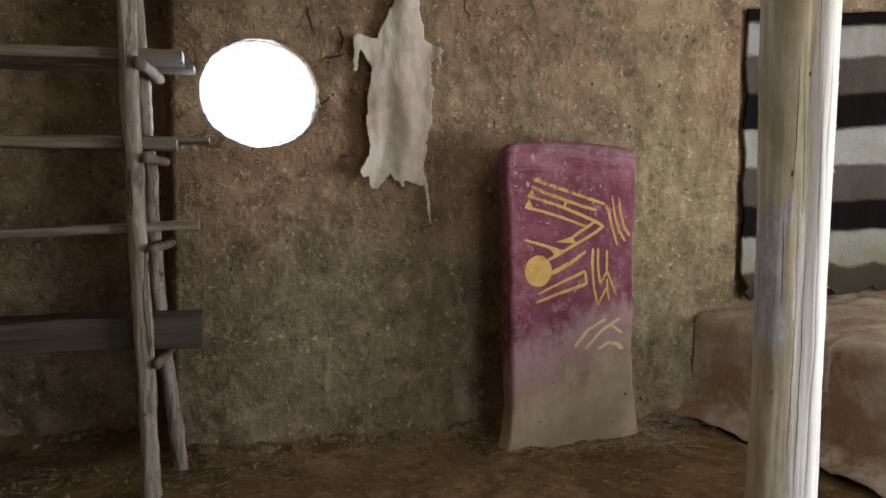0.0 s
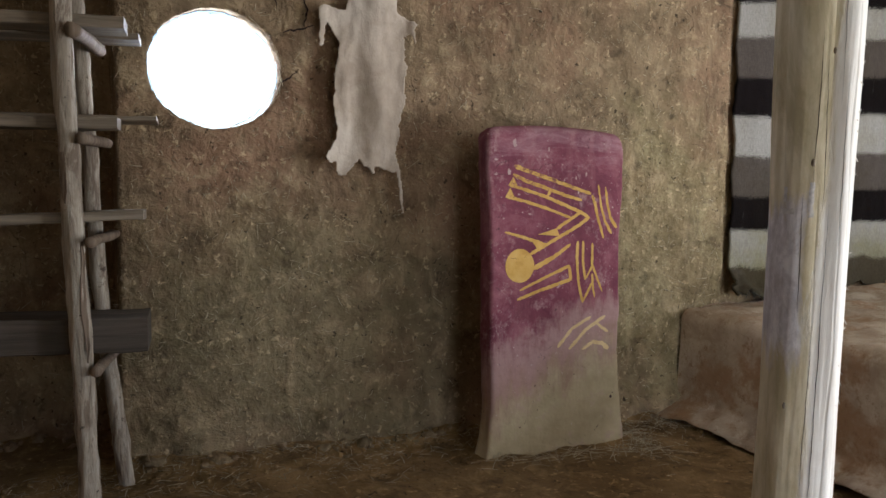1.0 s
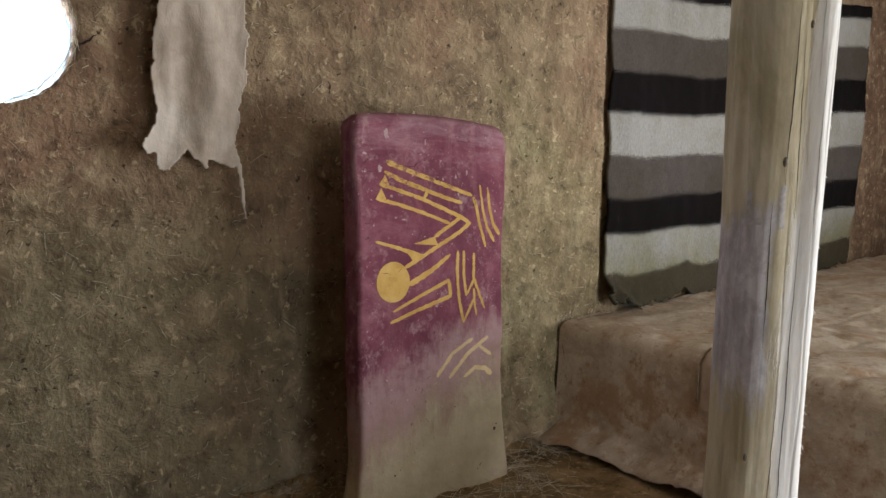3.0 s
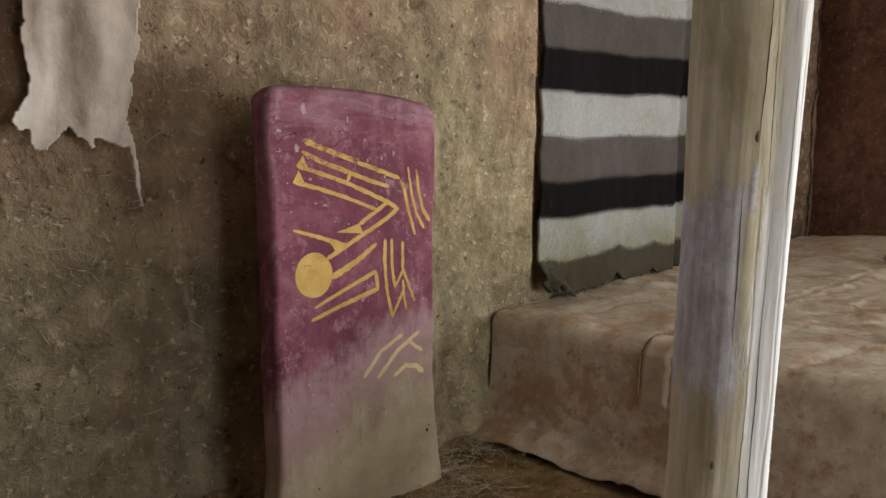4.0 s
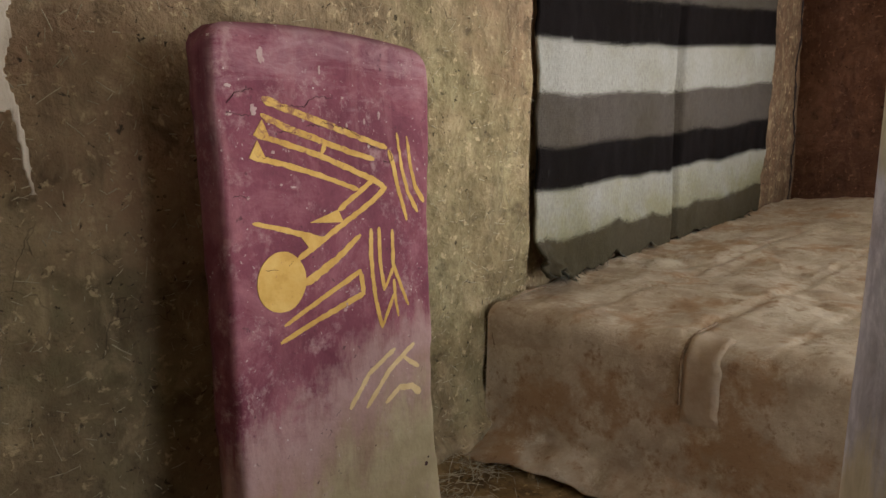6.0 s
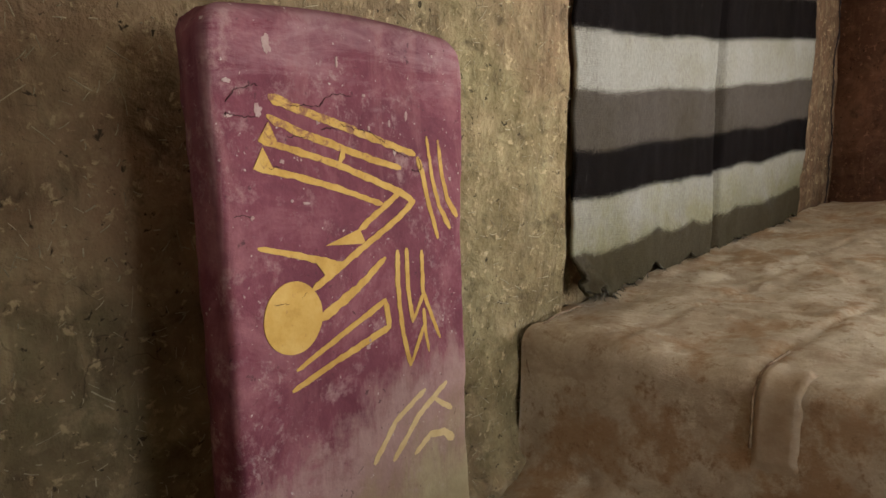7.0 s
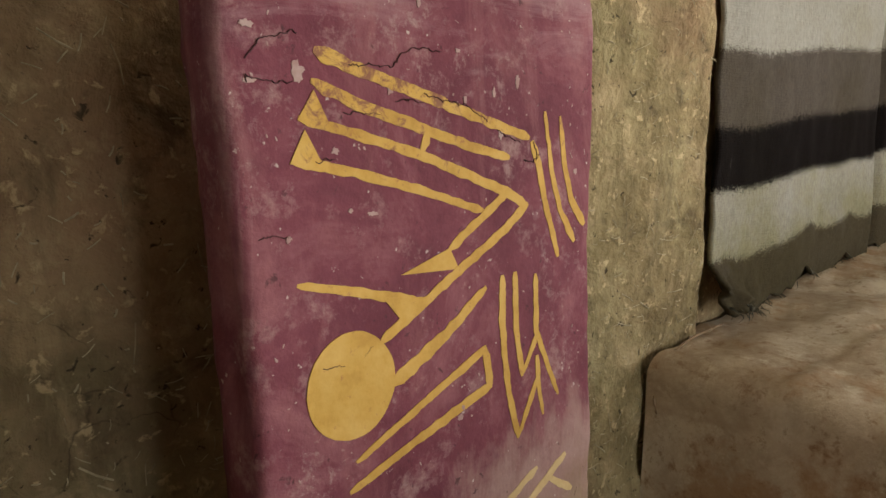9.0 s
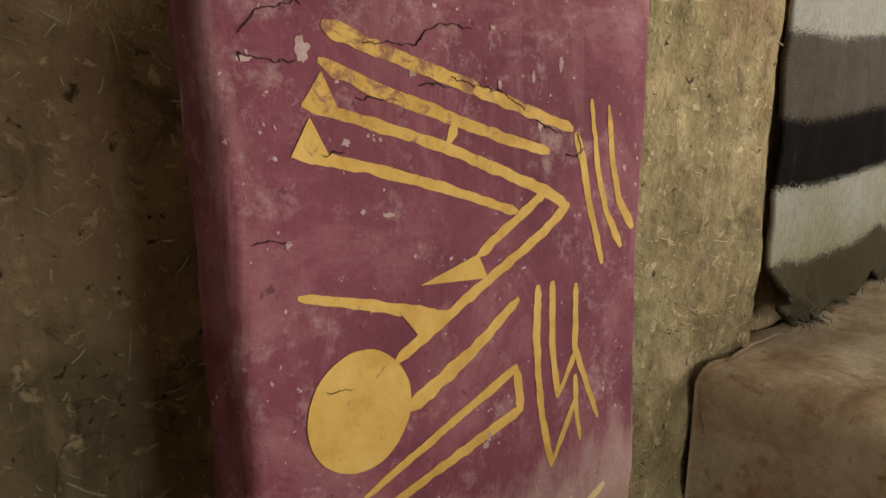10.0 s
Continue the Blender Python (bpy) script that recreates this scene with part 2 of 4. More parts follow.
def slab_box(bm, lo, hi, bevel=0.0):
    r = bmesh.ops.create_cube(bm, size=1.0)
    lo, hi = Vector(lo), Vector(hi)
    for v in r["verts"]:
        v.co = Vector((lo[k] + (v.co[k] + 0.5) * (hi[k] - lo[k]) for k in range(3)))
    if bevel:
        edges = list({e for v in r["verts"] for e in v.link_edges})
        bmesh.ops.bevel(bm, geom=edges, offset=bevel, segments=2, affect="EDGES")
    return bm


def tube(bm, points, radii, sides=10, rough=0.0, seed=0.0, caps=True):
    """A round bar through points, with a rough skin."""
    pts = [Vector(p) for p in points]
    rings = []
    for k, p in enumerate(pts):
        d = (pts[min(k + 1, len(pts) - 1)] - pts[max(k - 1, 0)]).normalized()
        a = d.orthogonal().normalized() if abs(d.z) < 0.9 else Vector((1, 0, 0)) - d * d.x
        a.normalize()
        b = d.cross(a)
        r = radii[k] if isinstance(radii, (list, tuple)) else radii
        ring = []
        for j in range(sides):
            t = math.tau * j / sides
            q = r * (1 + rough * fbm(2 * math.cos(t) + seed, 2 * math.sin(t), 4 * (p.x + p.y + p.z) + seed))
            ring.append(bm.verts.new(p + a * (q * math.cos(t)) + b * (q * math.sin(t))))
        rings.append(ring)
    for r0, r1 in zip(rings, rings[1:]):
        for j in range(sides):
            bm.faces.new((r0[j], r0[(j + 1) % sides], r1[(j + 1) % sides], r1[j]))
    if caps:
        bm.faces.new(list(reversed(rings[0])))
        bm.faces.new(rings[-1])
    return bm


def line(p, q, n):
    p, q = Vector(p), Vector(q)
    return [p.lerp(q, k / n) for k in range(n + 1)]


# ---- the room ----
WALL_Y, LEFT, RIGHT, FRONT, TOP = 3.12, -2.1, 5.38, -2.3, 2.55
WIN_X, WIN_Z, WIN_RX, WIN_RZ = 0.025, 1.43, 0.232, 0.213


def wall_relief(x, z):
    return 0.022 * fbm(x * 1.3, z * 1.3, 7.0, 3) + 0.010 * fbm(x * 7, z * 7, 3.0, 4)


def wall_line(x):
    """Plan of the back wall: a recess added to shade it behind the rack, a step behind the blanket, then it bends away.
    """
    k = max(0.0, min(1.0, (x - 2.25) / 0.04))
    c = max(0.0, min(1.0, (-0.31 - x) / 0.06))
    return WALL_Y + 0.05 * k * k * (3 - 2 * k) + 0.07 * max(0.0, x - 2.3) + 0.4 * c * c * (3 - 2 * c)


def wall_y(x, z):
    """The plastered face of the back wall; it swells a little at its foot."""
    foot = max(0.0, 1 - max(z, 0) / 0.3) ** 2
    lumps = max(0.0, fbm(x * 6, z * 9, 21.0, 4)) * max(0.0, min(1.0, (0.22 - z) / 0.1))
    return wall_line(x) - wall_relief(x, z) - 0.03 * foot - 0.06 * lumps


def back_wall():
    w, h, cell = RIGHT - 0.085 - LEFT, TOP + 0.12, 0.016
    nu, nv = int(w / cell), int(h / cell)

    def inside(x, z):
        return ((x - WIN_X) / WIN_RX) ** 2 + ((z - WIN_Z) / WIN_RZ) ** 2 < 1

    def place(a, b):
        x, z = LEFT + a * w, -0.12 + b * h
        return (x, wall_y(x, z), z)

    bm = sheet(nu, nv, place, keep=lambda a, b: not inside(LEFT + a * w, -0.12 + b * h))
    bmesh.ops.delete(bm, geom=[v for v in bm.verts if not v.link_faces], context="VERTS")
    rim = [e for e in bm.edges if e.is_boundary and all((v.co.x - WIN_X) ** 2 + (v.co.z - WIN_Z) ** 2 < 0.1 for v in e.verts)]
    for v in {v for e in rim for v in e.verts}:
        t = math.atan2((v.co.z - WIN_Z) / WIN_RZ, (v.co.x - WIN_X) / WIN_RX)
        k = 1 + 0.022 * fbm(3 * math.cos(t), 3 * math.sin(t), 5.0, 5) + 0.02 * fbm(14 * math.cos(t), 14 * math.sin(t), 2.0, 3)
        v.co = (WIN_X + k * WIN_RX * math.cos(t), v.co.y, WIN_Z + k * WIN_RZ * math.sin(t))
    
    def push(edges, deep, grow, lip=False):
        new_geom = bmesh.ops.extrude_edge_only(bm, edges=edges)["geom"]
        for v in new_geom:
            if isinstance(v, bmesh.types.BMVert):
                if lip:
                    t = math.atan2(v.co.z - WIN_Z, v.co.x - WIN_X)
                    grow = 1.05 - 0.09 * max(0.0, math.cos(t - 0.2)) + 0.012 * fbm(9 * math.cos(t), 9 * math.sin(t), 8.0)
                v.co.x = max(LEFT, min(RIGHT - 0.085, WIN_X + (v.co.x - WIN_X) * grow))
                v.co.z = max(-0.12, min(TOP, WIN_Z + (v.co.z - WIN_Z) * grow))
                v.co.y = WALL_Y + deep
        return [e for e in new_geom if isinstance(e, bmesh.types.BMEdge)]

    rim = push(rim, 0.05, 1.0, True)
    rim = push(rim, 0.11, 1.02)
    rim = push(rim, 0.3, 1.33)
    rim = push(rim, 0.75, 1.4)
    push(rim, 0.76, 40)
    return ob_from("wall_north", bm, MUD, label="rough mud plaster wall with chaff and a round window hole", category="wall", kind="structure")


back_wall()



def corner_crack():
    """Open crack where the clay of the two walls has parted."""
    def place(a, b):
        z = 0.5 + b * (TOP - 0.55)
        x = 5.09 + 0.03 * (z - 0.74) + 0.026 * fbm(z * 2.6, 1.0, 2.0, 3) + 0.016 * fbm(z * 15, 4.0, 2.0, 4)
        w = 0.012 * (1 + 0.9 * fbm(z * 14, 5.0, 2.0, 4))
        return (x + (a - 0.5) * 2 * w, wall_y(x, z) - 0.004 - 0.003 * math.sin(a * math.pi), z)

    ob_from("wall_crack", sheet(2, 220, place), CRACK, label="dark jagged crack in the corner plaster", category="crack", kind="structure")


def plain_wall(name, place, nu, nv, material, label, thick):
    bm = sheet(nu, nv, place)
    ob = ob_from(name, bm, material, label=label, category="wall", kind="structure")
    m = ob.modifiers.new("thickness", "SOLIDIFY")
    m.thickness, m.offset = thick, -1
    return ob


def right_wall():
    """Red clay wall with an open doorway well in front of the bed."""
    y0, y1, door0, door1, lintel = FRONT, 3.62, -1.75, 0.65, 2.05
    cell = 0.06
    nu, nv = int((y1 - y0) / cell), int((TOP + 0.12) / cell)

    def place(a, b):
        y, z = y0 + a * (y1 - y0), -0.12 + b * (TOP + 0.12)
        bulge = 0.02 * math.exp(-((y - 3.2) / 0.12) ** 2)
        return (RIGHT - 0.03 * fbm(y * 1.7, z * 1.7, 11, 4) - bulge, y, z)

    def solid(a, b):
        y, z = y0 + a * (y1 - y0), -0.12 + b * (TOP + 0.12)
        return not (door0 < y < door1 and z < lintel)

    bm = sheet(nu, nv, place, keep=solid)
    bmesh.ops.delete(bm, geom=[v for v in bm.verts if not v.link_faces], context="VERTS")
    ob = ob_from("wall_east", bm, MUD_RED, label="reddish clay plaster wall with an open doorway", category="wall", kind="structure")
    m = ob.modifiers.new("thickness", "SOLIDIFY")
    m.thickness, m.offset = 0.22, -1


def plaster_cracks():
    """Short open cracks in the plaster beside the window and under the ceiling."""
    for k, run in enumerate((((0.209, 1.79), (0.214, 1.745), (0.246, 1.653)), ((0.259, 1.578), (0.307, 1.584), (0.377, 1.61)), ((0.25, 1.389), (0.275, 1.404), (0.307, 1.432)), ((0.33, 1.72), (0.35, 1.66), (0.34, 1.6)), ((0.86, 1.9), (0.87, 1.82), (0.9, 1.76)))):
        def place(a, b):
            f = b * (len(run) - 1)
            i = min(int(f), len(run) - 2)
            x = run[i][0] + (run[i + 1][0] - run[i][0]) * (f - i) + 0.007 * fbm(b * 5, k, 1.0, 4)
            z = run[i][1] + (run[i + 1][1] - run[i][1]) * (f - i) + 0.007 * fbm(b * 5, k, 7.0, 4)
            dx, dz = run[-1][0] - run[0][0], run[-1][1] - run[0][1]
            n = math.hypot(dx, dz)
            w = (a - 0.5) * 0.0065 * math.sin(math.pi * (0.05 + 0.9 * b)) * (1 + 0.7 * fbm(b * 12, k, 3.0))
            x, z = x - dz / n * w, z + dx / n * w
            return (x, wall_y(x, z) - 0.003, z)

        ob_from("wall_crack", sheet(2, 40, place), CRACK, label="short dark crack in the mud plaster", category="crack", kind="structure")


right_wall()
corner_crack()
plaster_cracks()
ob_from("wall_corner", slab_box(bmesh.new(), (RIGHT - 0.25, 3.46, -0.12), (RIGHT + 0.2, 3.62, TOP), 0.01), MUD_RED, label="clay filling behind the cracked corner", category="wall", kind="structure")
plain_wall("wall_west", lambda a, b: (LEFT + 0.02 * fbm(a * 7, b * 4, 2), FRONT + (1 - a) * 6.2, -0.12 + b * (TOP + 0.12)), 60, 30, MUD, "dim mud plaster side wall", 0.25)


def front_wall():
    """Wall behind the way in, with a wide open doorway."""
    cell = 0.1
    w, h = RIGHT + 0.2 - LEFT, TOP + 0.12
    nu, nv = int(w / cell), int(h / cell)
    bm = sheet(nu, nv, lambda a, b: (LEFT + (1 - a) * w, FRONT + 0.02 * fbm(a * 8, b * 4, 5), -0.12 + b * h), keep=lambda a, b: not (0.9 < LEFT + (1 - a) * w < 2.6 and b * h - 0.12 < 1.95))
    bmesh.ops.delete(bm, geom=[v for v in bm.verts if not v.link_faces], context="VERTS")
    ob = ob_from("wall_south", bm, MUD, label="mud plaster wall with a wide open doorway", category="wall", kind="structure")
    m = ob.modifiers.new("thickness", "SOLIDIFY")
    m.thickness, m.offset = 0.25, -1


front_wall()


def floor_z(x, y):
    z = 0.012 * fbm(x * 1.6, y * 1.6, 1.0, 3) + 0.006 * fbm(x * 8, y * 8, 9.0, 4)
    # dirt swept up against the foot of the slab
    near = max(0.0, min(1.0, (x - 0.86) / 0.09, (1.68 - x) / 0.1))
    z += 0.028 * near * math.exp(-max(0.0, 2.66 + 0.1 * x - y) / 0.045) * (1 + 0.6 * fbm(x * 11, y * 11, 5.0, 3))
    return z + 0.045 * math.exp(-max(0.0, wall_line(x) - 0.02 - y) / 0.07) * (1 + 0.5 * fbm(x * 5, 2.0, 4.0)) - 0.012


bm = sheet(300, 240, lambda a, b: (LEFT - 0.2 + a * 8.0, FRONT - 0.2 + b * 6.2, floor_z(LEFT - 0.2 + a * 8.0, FRONT - 0.2 + b * 6.2)))
ob_from("floor", bm, EARTH, label="trodden earth floor strewn with chaff", category="floor", kind="structure")
# ceiling out of view, made pale to bounce light onto the bed
bm = sheet(20, 16, lambda a, b: (LEFT - 0.3 + a * 8.3, FRONT - 0.3 + (1 - b) * 6.7, TOP + 0.02 * fbm(a * 9, b * 9)))
ceiling = ob_from("ceiling", bm, PALE_BOUNCE, label="plain unseen ceiling, kept pale to bounce light down", category="ceiling", kind="structure")
m = ceiling.modifiers.new("thickness", "SOLIDIFY")
m.thickness, m.offset = 0.2, -1
bm = sheet(40, 40, lambda a, b: (-400 + 800 * a, -400 + 800 * b, -0.14))
ob_from("ground", bm, GRASS, label="dry grassy ground outside", category="ground", kind="structure")

# ---- painted slab ----
SLAB_X = 1.25


def slab_front(x, z):
    return 2.664 + 0.1 * x + 0.036 * z + 0.004 * fbm(x * 4, z * 4, 2.0, 3)


def slab_paint():
    s = Shader("plum_paint_on_clay", 0.8)
    x, z = s.axis(0), s.axis(2)
    plum = s.ramp(s.noise(5, 8, 0.7, 0.6), (0.3, (0.104, 0.022, 0.038)), (0.52, (0.172, 0.045, 0.066)), (0.72, (0.3, 0.125, 0.142)))
    streak = s.noise(1.0, 7, 0.65, 1.2, s.stretch((13, 13, 2.6)))
    plum = s.mix(s.ramp(streak, (0.52, 0.0), (0.75, 0.4)), plum, (0.36, 0.165, 0.165))
    clay = s.ramp(s.noise(6, 6, 0.65), (0.3, (0.31, 0.25, 0.145)), (0.7, (0.5, 0.41, 0.26)))
    edge = s.math("ADD", s.math("MULTIPLY", x, -0.42), s.math("ADD", s.math("MULTIPLY", s.noise(4.5, 7, 0.7, 0.8), 0.26), s.math("MULTIPLY", s.noise(1.0, 6, 0.7, 0.5, s.stretch((17, 17, 3.5))), 0.34)))
    fade = s.math("SUBTRACT", s.math("ADD", z, edge), 0.5)
    col = s.mix(s.ramp(fade, (0.0, 0.0), (0.1, 0.42), (0.28, 0.9), (0.36, 1.0)), clay, plum)
    worn = s.ramp(s.noise(13, 8, 0.75), (0.56, 0.0), (0.72, 0.75))
    col = s.mix(worn, col, (0.42, 0.27, 0.26))
    # only the front has been rubbed, not the flanks behind the edge
    behind = s.math("SUBTRACT", s.axis(1), s.math("ADD", s.math("MULTIPLY", x, 0.1), s.math("MULTIPLY", z, 0.036)))
    rubbed = s.ramp(s.math("ADD", behind, 0.05), (0.02, 1.0), (0.042, 0.0))
    # chalky wear along the upper left edge, the top and the foot of the paint
    rim = s.math("MAXIMUM", s.math("MULTIPLY", s.math("SUBTRACT", -0.24, x), 5.0), s.math("MULTIPLY", s.math("SUBTRACT", z, 1.185), 9.0))
    rim = s.math("ADD", rim, s.math("MULTIPLY", s.math("SUBTRACT", s.noise(9, 9, 0.75), 0.5), 2.6))
    col = s.mix(s.math("MULTIPLY", rubbed, s.ramp(rim, (0.35, 0.0), (1.0, 0.55))), col, (0.42, 0.29, 0.27))
    # dry-brushed chalky haze over the head of the slab, swept sideways, and along both long edges
    swept = s.noise(1.0, 8, 0.72, 0.7, s.stretch((5, 5, 19)))
    head = s.math("ADD", s.math("MULTIPLY", s.math("SUBTRACT", z, 1.1), 4.5), s.math("MULTIPLY", s.math("SUBTRACT", swept, 0.5), 3.2))
    col = s.mix(s.math("MULTIPLY", rubbed, s.ramp(head, (0.1, 0.0), (0.9, 0.5))), col, (0.42, 0.265, 0.285))
    brushed = s.noise(1.0, 8, 0.72, 0.6, s.stretch((26, 26, 4)))
    arris = s.math("SUBTRACT", s.math("MULTIPLY", s.math("ABSOLUTE", s.math("ADD", x, -0.005)), 16.0), 4.3)
    arris = s.math("ADD", arris, s.math("MULTIPLY", s.math("SUBTRACT", brushed, 0.5), 2.4))
    col = s.mix(s.math("MULTIPLY", rubbed, s.ramp(arris, (0.3, 0.0), (0.9, 0.45))), col, (0.45, 0.29, 0.28))
    scuff = s.math("MULTIPLY", s.ramp(s.noise(3.2, 4, 0.6), (0.5, 0.0), (0.62, 1.0)), s.ramp(s.noise(42, 7, 0.78, 0.3), (0.53, 0.0), (0.68, 0.55)))
    col = s.mix(scuff, col, (0.5, 0.38, 0.36))
    wash = s.math("ADD", s.math("MULTIPLY", s.math("ABSOLUTE", s.math("SUBTRACT", fade, 0.24)), -5.5), s.math("MULTIPLY", s.noise(7, 8, 0.7, 0.5), 1.6))
    col = s.mix(s.ramp(wash, (0.1, 0.0), (0.75, 0.7)), col, (0.4, 0.26, 0.24))
    col = s.mix(s.ramp(s.noise(70, 3, 0.6), (0.69, 0.0), (0.74, 0.8)), col, (0.55, 0.45, 0.42))
    col = s.mix(s.ramp(s.noise(55, 4, 0.6, 0.5), (0.27, 0.7), (0.34, 0.0)), col, (0.05, 0.02, 0.025))
    h = s.math("ADD", s.noise(9, 6, 0.6), s.math("MULTIPLY", s.noise(60, 4, 0.7), 0.25))
    return s.finish(col, h, 0.5, 0.014)


def ochre():
    s = Shader("yellow_ochre_paint", 0.75)
    col = s.ramp(s.noise(16, 7, 0.7), (0.3, (0.4, 0.22, 0.045)), (0.5, (0.54, 0.325, 0.075)), (0.75, (0.62, 0.4, 0.125)))
    col = s.mix(s.ramp(s.noise(75, 4, 0.7), (0.62, 0.0), (0.7, 0.6)), col, (0.3, 0.11, 0.07))
    # the upper strokes have crumbled and let the plum ground through
    high = s.math("ADD", s.math("MULTIPLY", s.math("SUBTRACT", s.axis(2), 0.97), 1.2), s.noise(38, 6, 0.75, 0.6))
    col = s.mix(s.ramp(high, (0.58, 0.0), (0.68, 0.85)), col, (0.2, 0.075, 0.06))
    return s.finish(col, s.noise(50, 4, 0.6), 0.3, 0.004)


PLUM, OCHRE = slab_paint(), ochre()
s = Shader("faded_ochre_paint", 0.8)
OCHRE_PALE = s.finish(s.ramp(s.noise(18, 6, 0.7), (0.3, (0.5, 0.34, 0.15)), (0.7, (0.66, 0.5, 0.27))))
s = Shader("paint_crack", 1.0)
PAINT_CRACK = s.finish((0.055, 0.025, 0.026))
s = Shader("bare_clay_chip", 0.9)
CHIP = s.finish(s.ramp(s.noise(40, 5), (0.3, (0.3, 0.17, 0.165)), (0.7, (0.47, 0.35, 0.33))))


def slab_outline(z):
    """Left and right edge of the slab at a height; it flares at the foot."""
    flare = max(0.0, 1 - z / 0.4)
    k = max(0.0, min(1.0, (1.02 - z) / 0.42))
    left = 0.953 + 0.016 * k - 0.022 * max(0.0, 1 - z / 0.22) ** 2 + 0.003 * math.sin(z * 9)
    right = 1.553 - 0.012 * math.sin(3.0 * z) + 0.022 * flare ** 2 + 0.003 * math.sin(z * 14)
    return left, right


def slab_top(a):
    """Height of the top edge across the slab: bowed, its corners rounded."""
    d = min(a, 1 - a) * 0.6
    r = 0.045
    drop = r - math.sqrt(max(0.0, r * r - max(0.0, r - d) ** 2))
    return 1.252 - 0.02 * (2 * a - 1) ** 2 - drop * 0.9 - 0.006 * a


def painted_slab():
    thing = root("painted_slab", (SLAB_X, 2.82, 0), "upright clay slab painted plum red with yellow ochre lines, bare below", "painted slab")
    bm = bmesh.new()
    nu, nv, thick, rnd = 44, 84, 0.095, 0.017
    # rings round the slab at each height: front, rounded edges, back
    rings = []
    for j in range(nv + 1):
        b = j / nv
        ring = []
        prof = []
        for k in range(nu + 1):
            prof.append((0.5 - 0.5 * math.cos(math.pi * k / nu), 0.0))
        for k in range(1, 8):
            prof.append((1.0, k / 7))
        for k in range(1, nu + 1, 4):
            prof.append((0.5 + 0.5 * math.cos(math.pi * k / nu), 1.0))
        for k in range(1, 7):
            prof.append((0.0, 1 - k / 7))
        for a, d in prof:
            z = -0.03 + b * (slab_top(a) + 0.03)
            l, r = slab_outline(max(z, 0))
            x = l + a * (r - l)
            e = min(x - l, r - x)
            # the left flank splays outwards to the back
            splay = d * (1 - a) * (0.004 + 0.006 * max(0.0, min(1.0, (1.02 - z) / 0.42)) + 0.006 * max(0.0, 1 - z / 0.22) ** 2)
            y = slab_front(x, z) + d * thick
            if e < rnd:
                inset = rnd - math.sqrt(max(0.0, rnd ** 2 - (rnd - e) ** 2))
                y += inset * (1 - 2 * d)
            crown = max(0.0, 1 - (slab_top(a) - z) / 0.025)
            y += 0.018 * crown ** 2 * (1 - 2 * d)
            rough = 0.004 * fbm(x * 14, z * 14, d * 3, 3) if 0.03 < d or e < rnd else 0
            ring.append(bm.verts.new((x - splay - SLAB_X + rough, y - 2.82, z)))
        rings.append(ring)
    n = len(rings[0])
    for r0, r1 in zip(rings, rings[1:]):
        for k in range(n):
            bm.faces.new((r0[k], r0[(k + 1) % n], r1[(k + 1) % n], r1[k]))
    bmesh.ops.holes_fill(bm, edges=[e for e in bm.edges if e.is_boundary])
    bmesh.ops.recalc_face_normals(bm, faces=bm.faces)
    part("body", bm, PLUM, thing)

    def on_slab(u, v, lift):
        return Vector((u, slab_front(SLAB_X + u, v) - 2.82 - lift, v))

    def resample(pts, step):
        out = []
        for p, q in zip(pts, pts[1:]):
            n = max(1, int(math.dist(p, q) / step))
            out += [(p[0] + (q[0] - p[0]) * k / n, p[1] + (q[1] - p[1]) * k / n) for k in range(n)]
        return out + [pts[-1]]

    def stroke(name, pts, w0, w1, material, lift=0.0008, label=""):
        pts = resample(pts, 0.006)
        bm = bmesh.new()
        rows = []
        for k, p in enumerate(pts):
            p0, p1 = pts[max(k - 2, 0)], pts[min(k + 2, len(pts) - 1)]
            d = Vector((p1[0] - p0[0], p1[1] - p0[1])).normalized()
            f = k / (len(pts) - 1)
            w = 0.5 * (w0 + (w1 - w0) * f)
            tip = min(1.0, 0.45 + 0.3 * k, 0.45 + 0.3 * (len(pts) - 1 - k))
            wl = w * tip * (1 + 0.35 * fbm(p[0] * 60, p[1] * 60, 1.0))
            wr = w * tip * (1 + 0.35 * fbm(p[0] * 60, p[1] * 60, 8.0))
            a = (p[0] - d.y * wl, p[1] + d.x * wl)
            b = (p[0] + d.y * wr, p[1] - d.x * wr)
            rows.append([bm.verts.new(on_slab(*a, -0.003)), bm.verts.new(on_slab(*a, lift)), bm.verts.new(on_slab(*b, lift)), bm.verts.new(on_slab(*b, -0.003))])
        for r0, r1 in zip(rows, rows[1:]):
            for k in range(3):
                bm.faces.new((r0[k], r0[k + 1], r1[k + 1], r1[k]))
        bmesh.ops.recalc_face_normals(bm, faces=bm.faces)
        return part(name, bm, material, thing, label, smooth=False)

    def patch(name, ring, material, lift=0.0011, label=""):
        bm = bmesh.new()
        f = bm.faces.new([bm.verts.new(on_slab(u, v, lift)) for u, v in ring])
        ext = bmesh.ops.extrude_face_region(bm, geom=[f])["geom"]
        for v in ext:
            if isinstance(v, bmesh.types.BMVert):
                v.co.y += lift + 0.003
        bmesh.ops.recalc_face_normals(bm, faces=bm.faces)
        return part(name, bm, material, thing, label, smooth=False)

    W = 0.0125
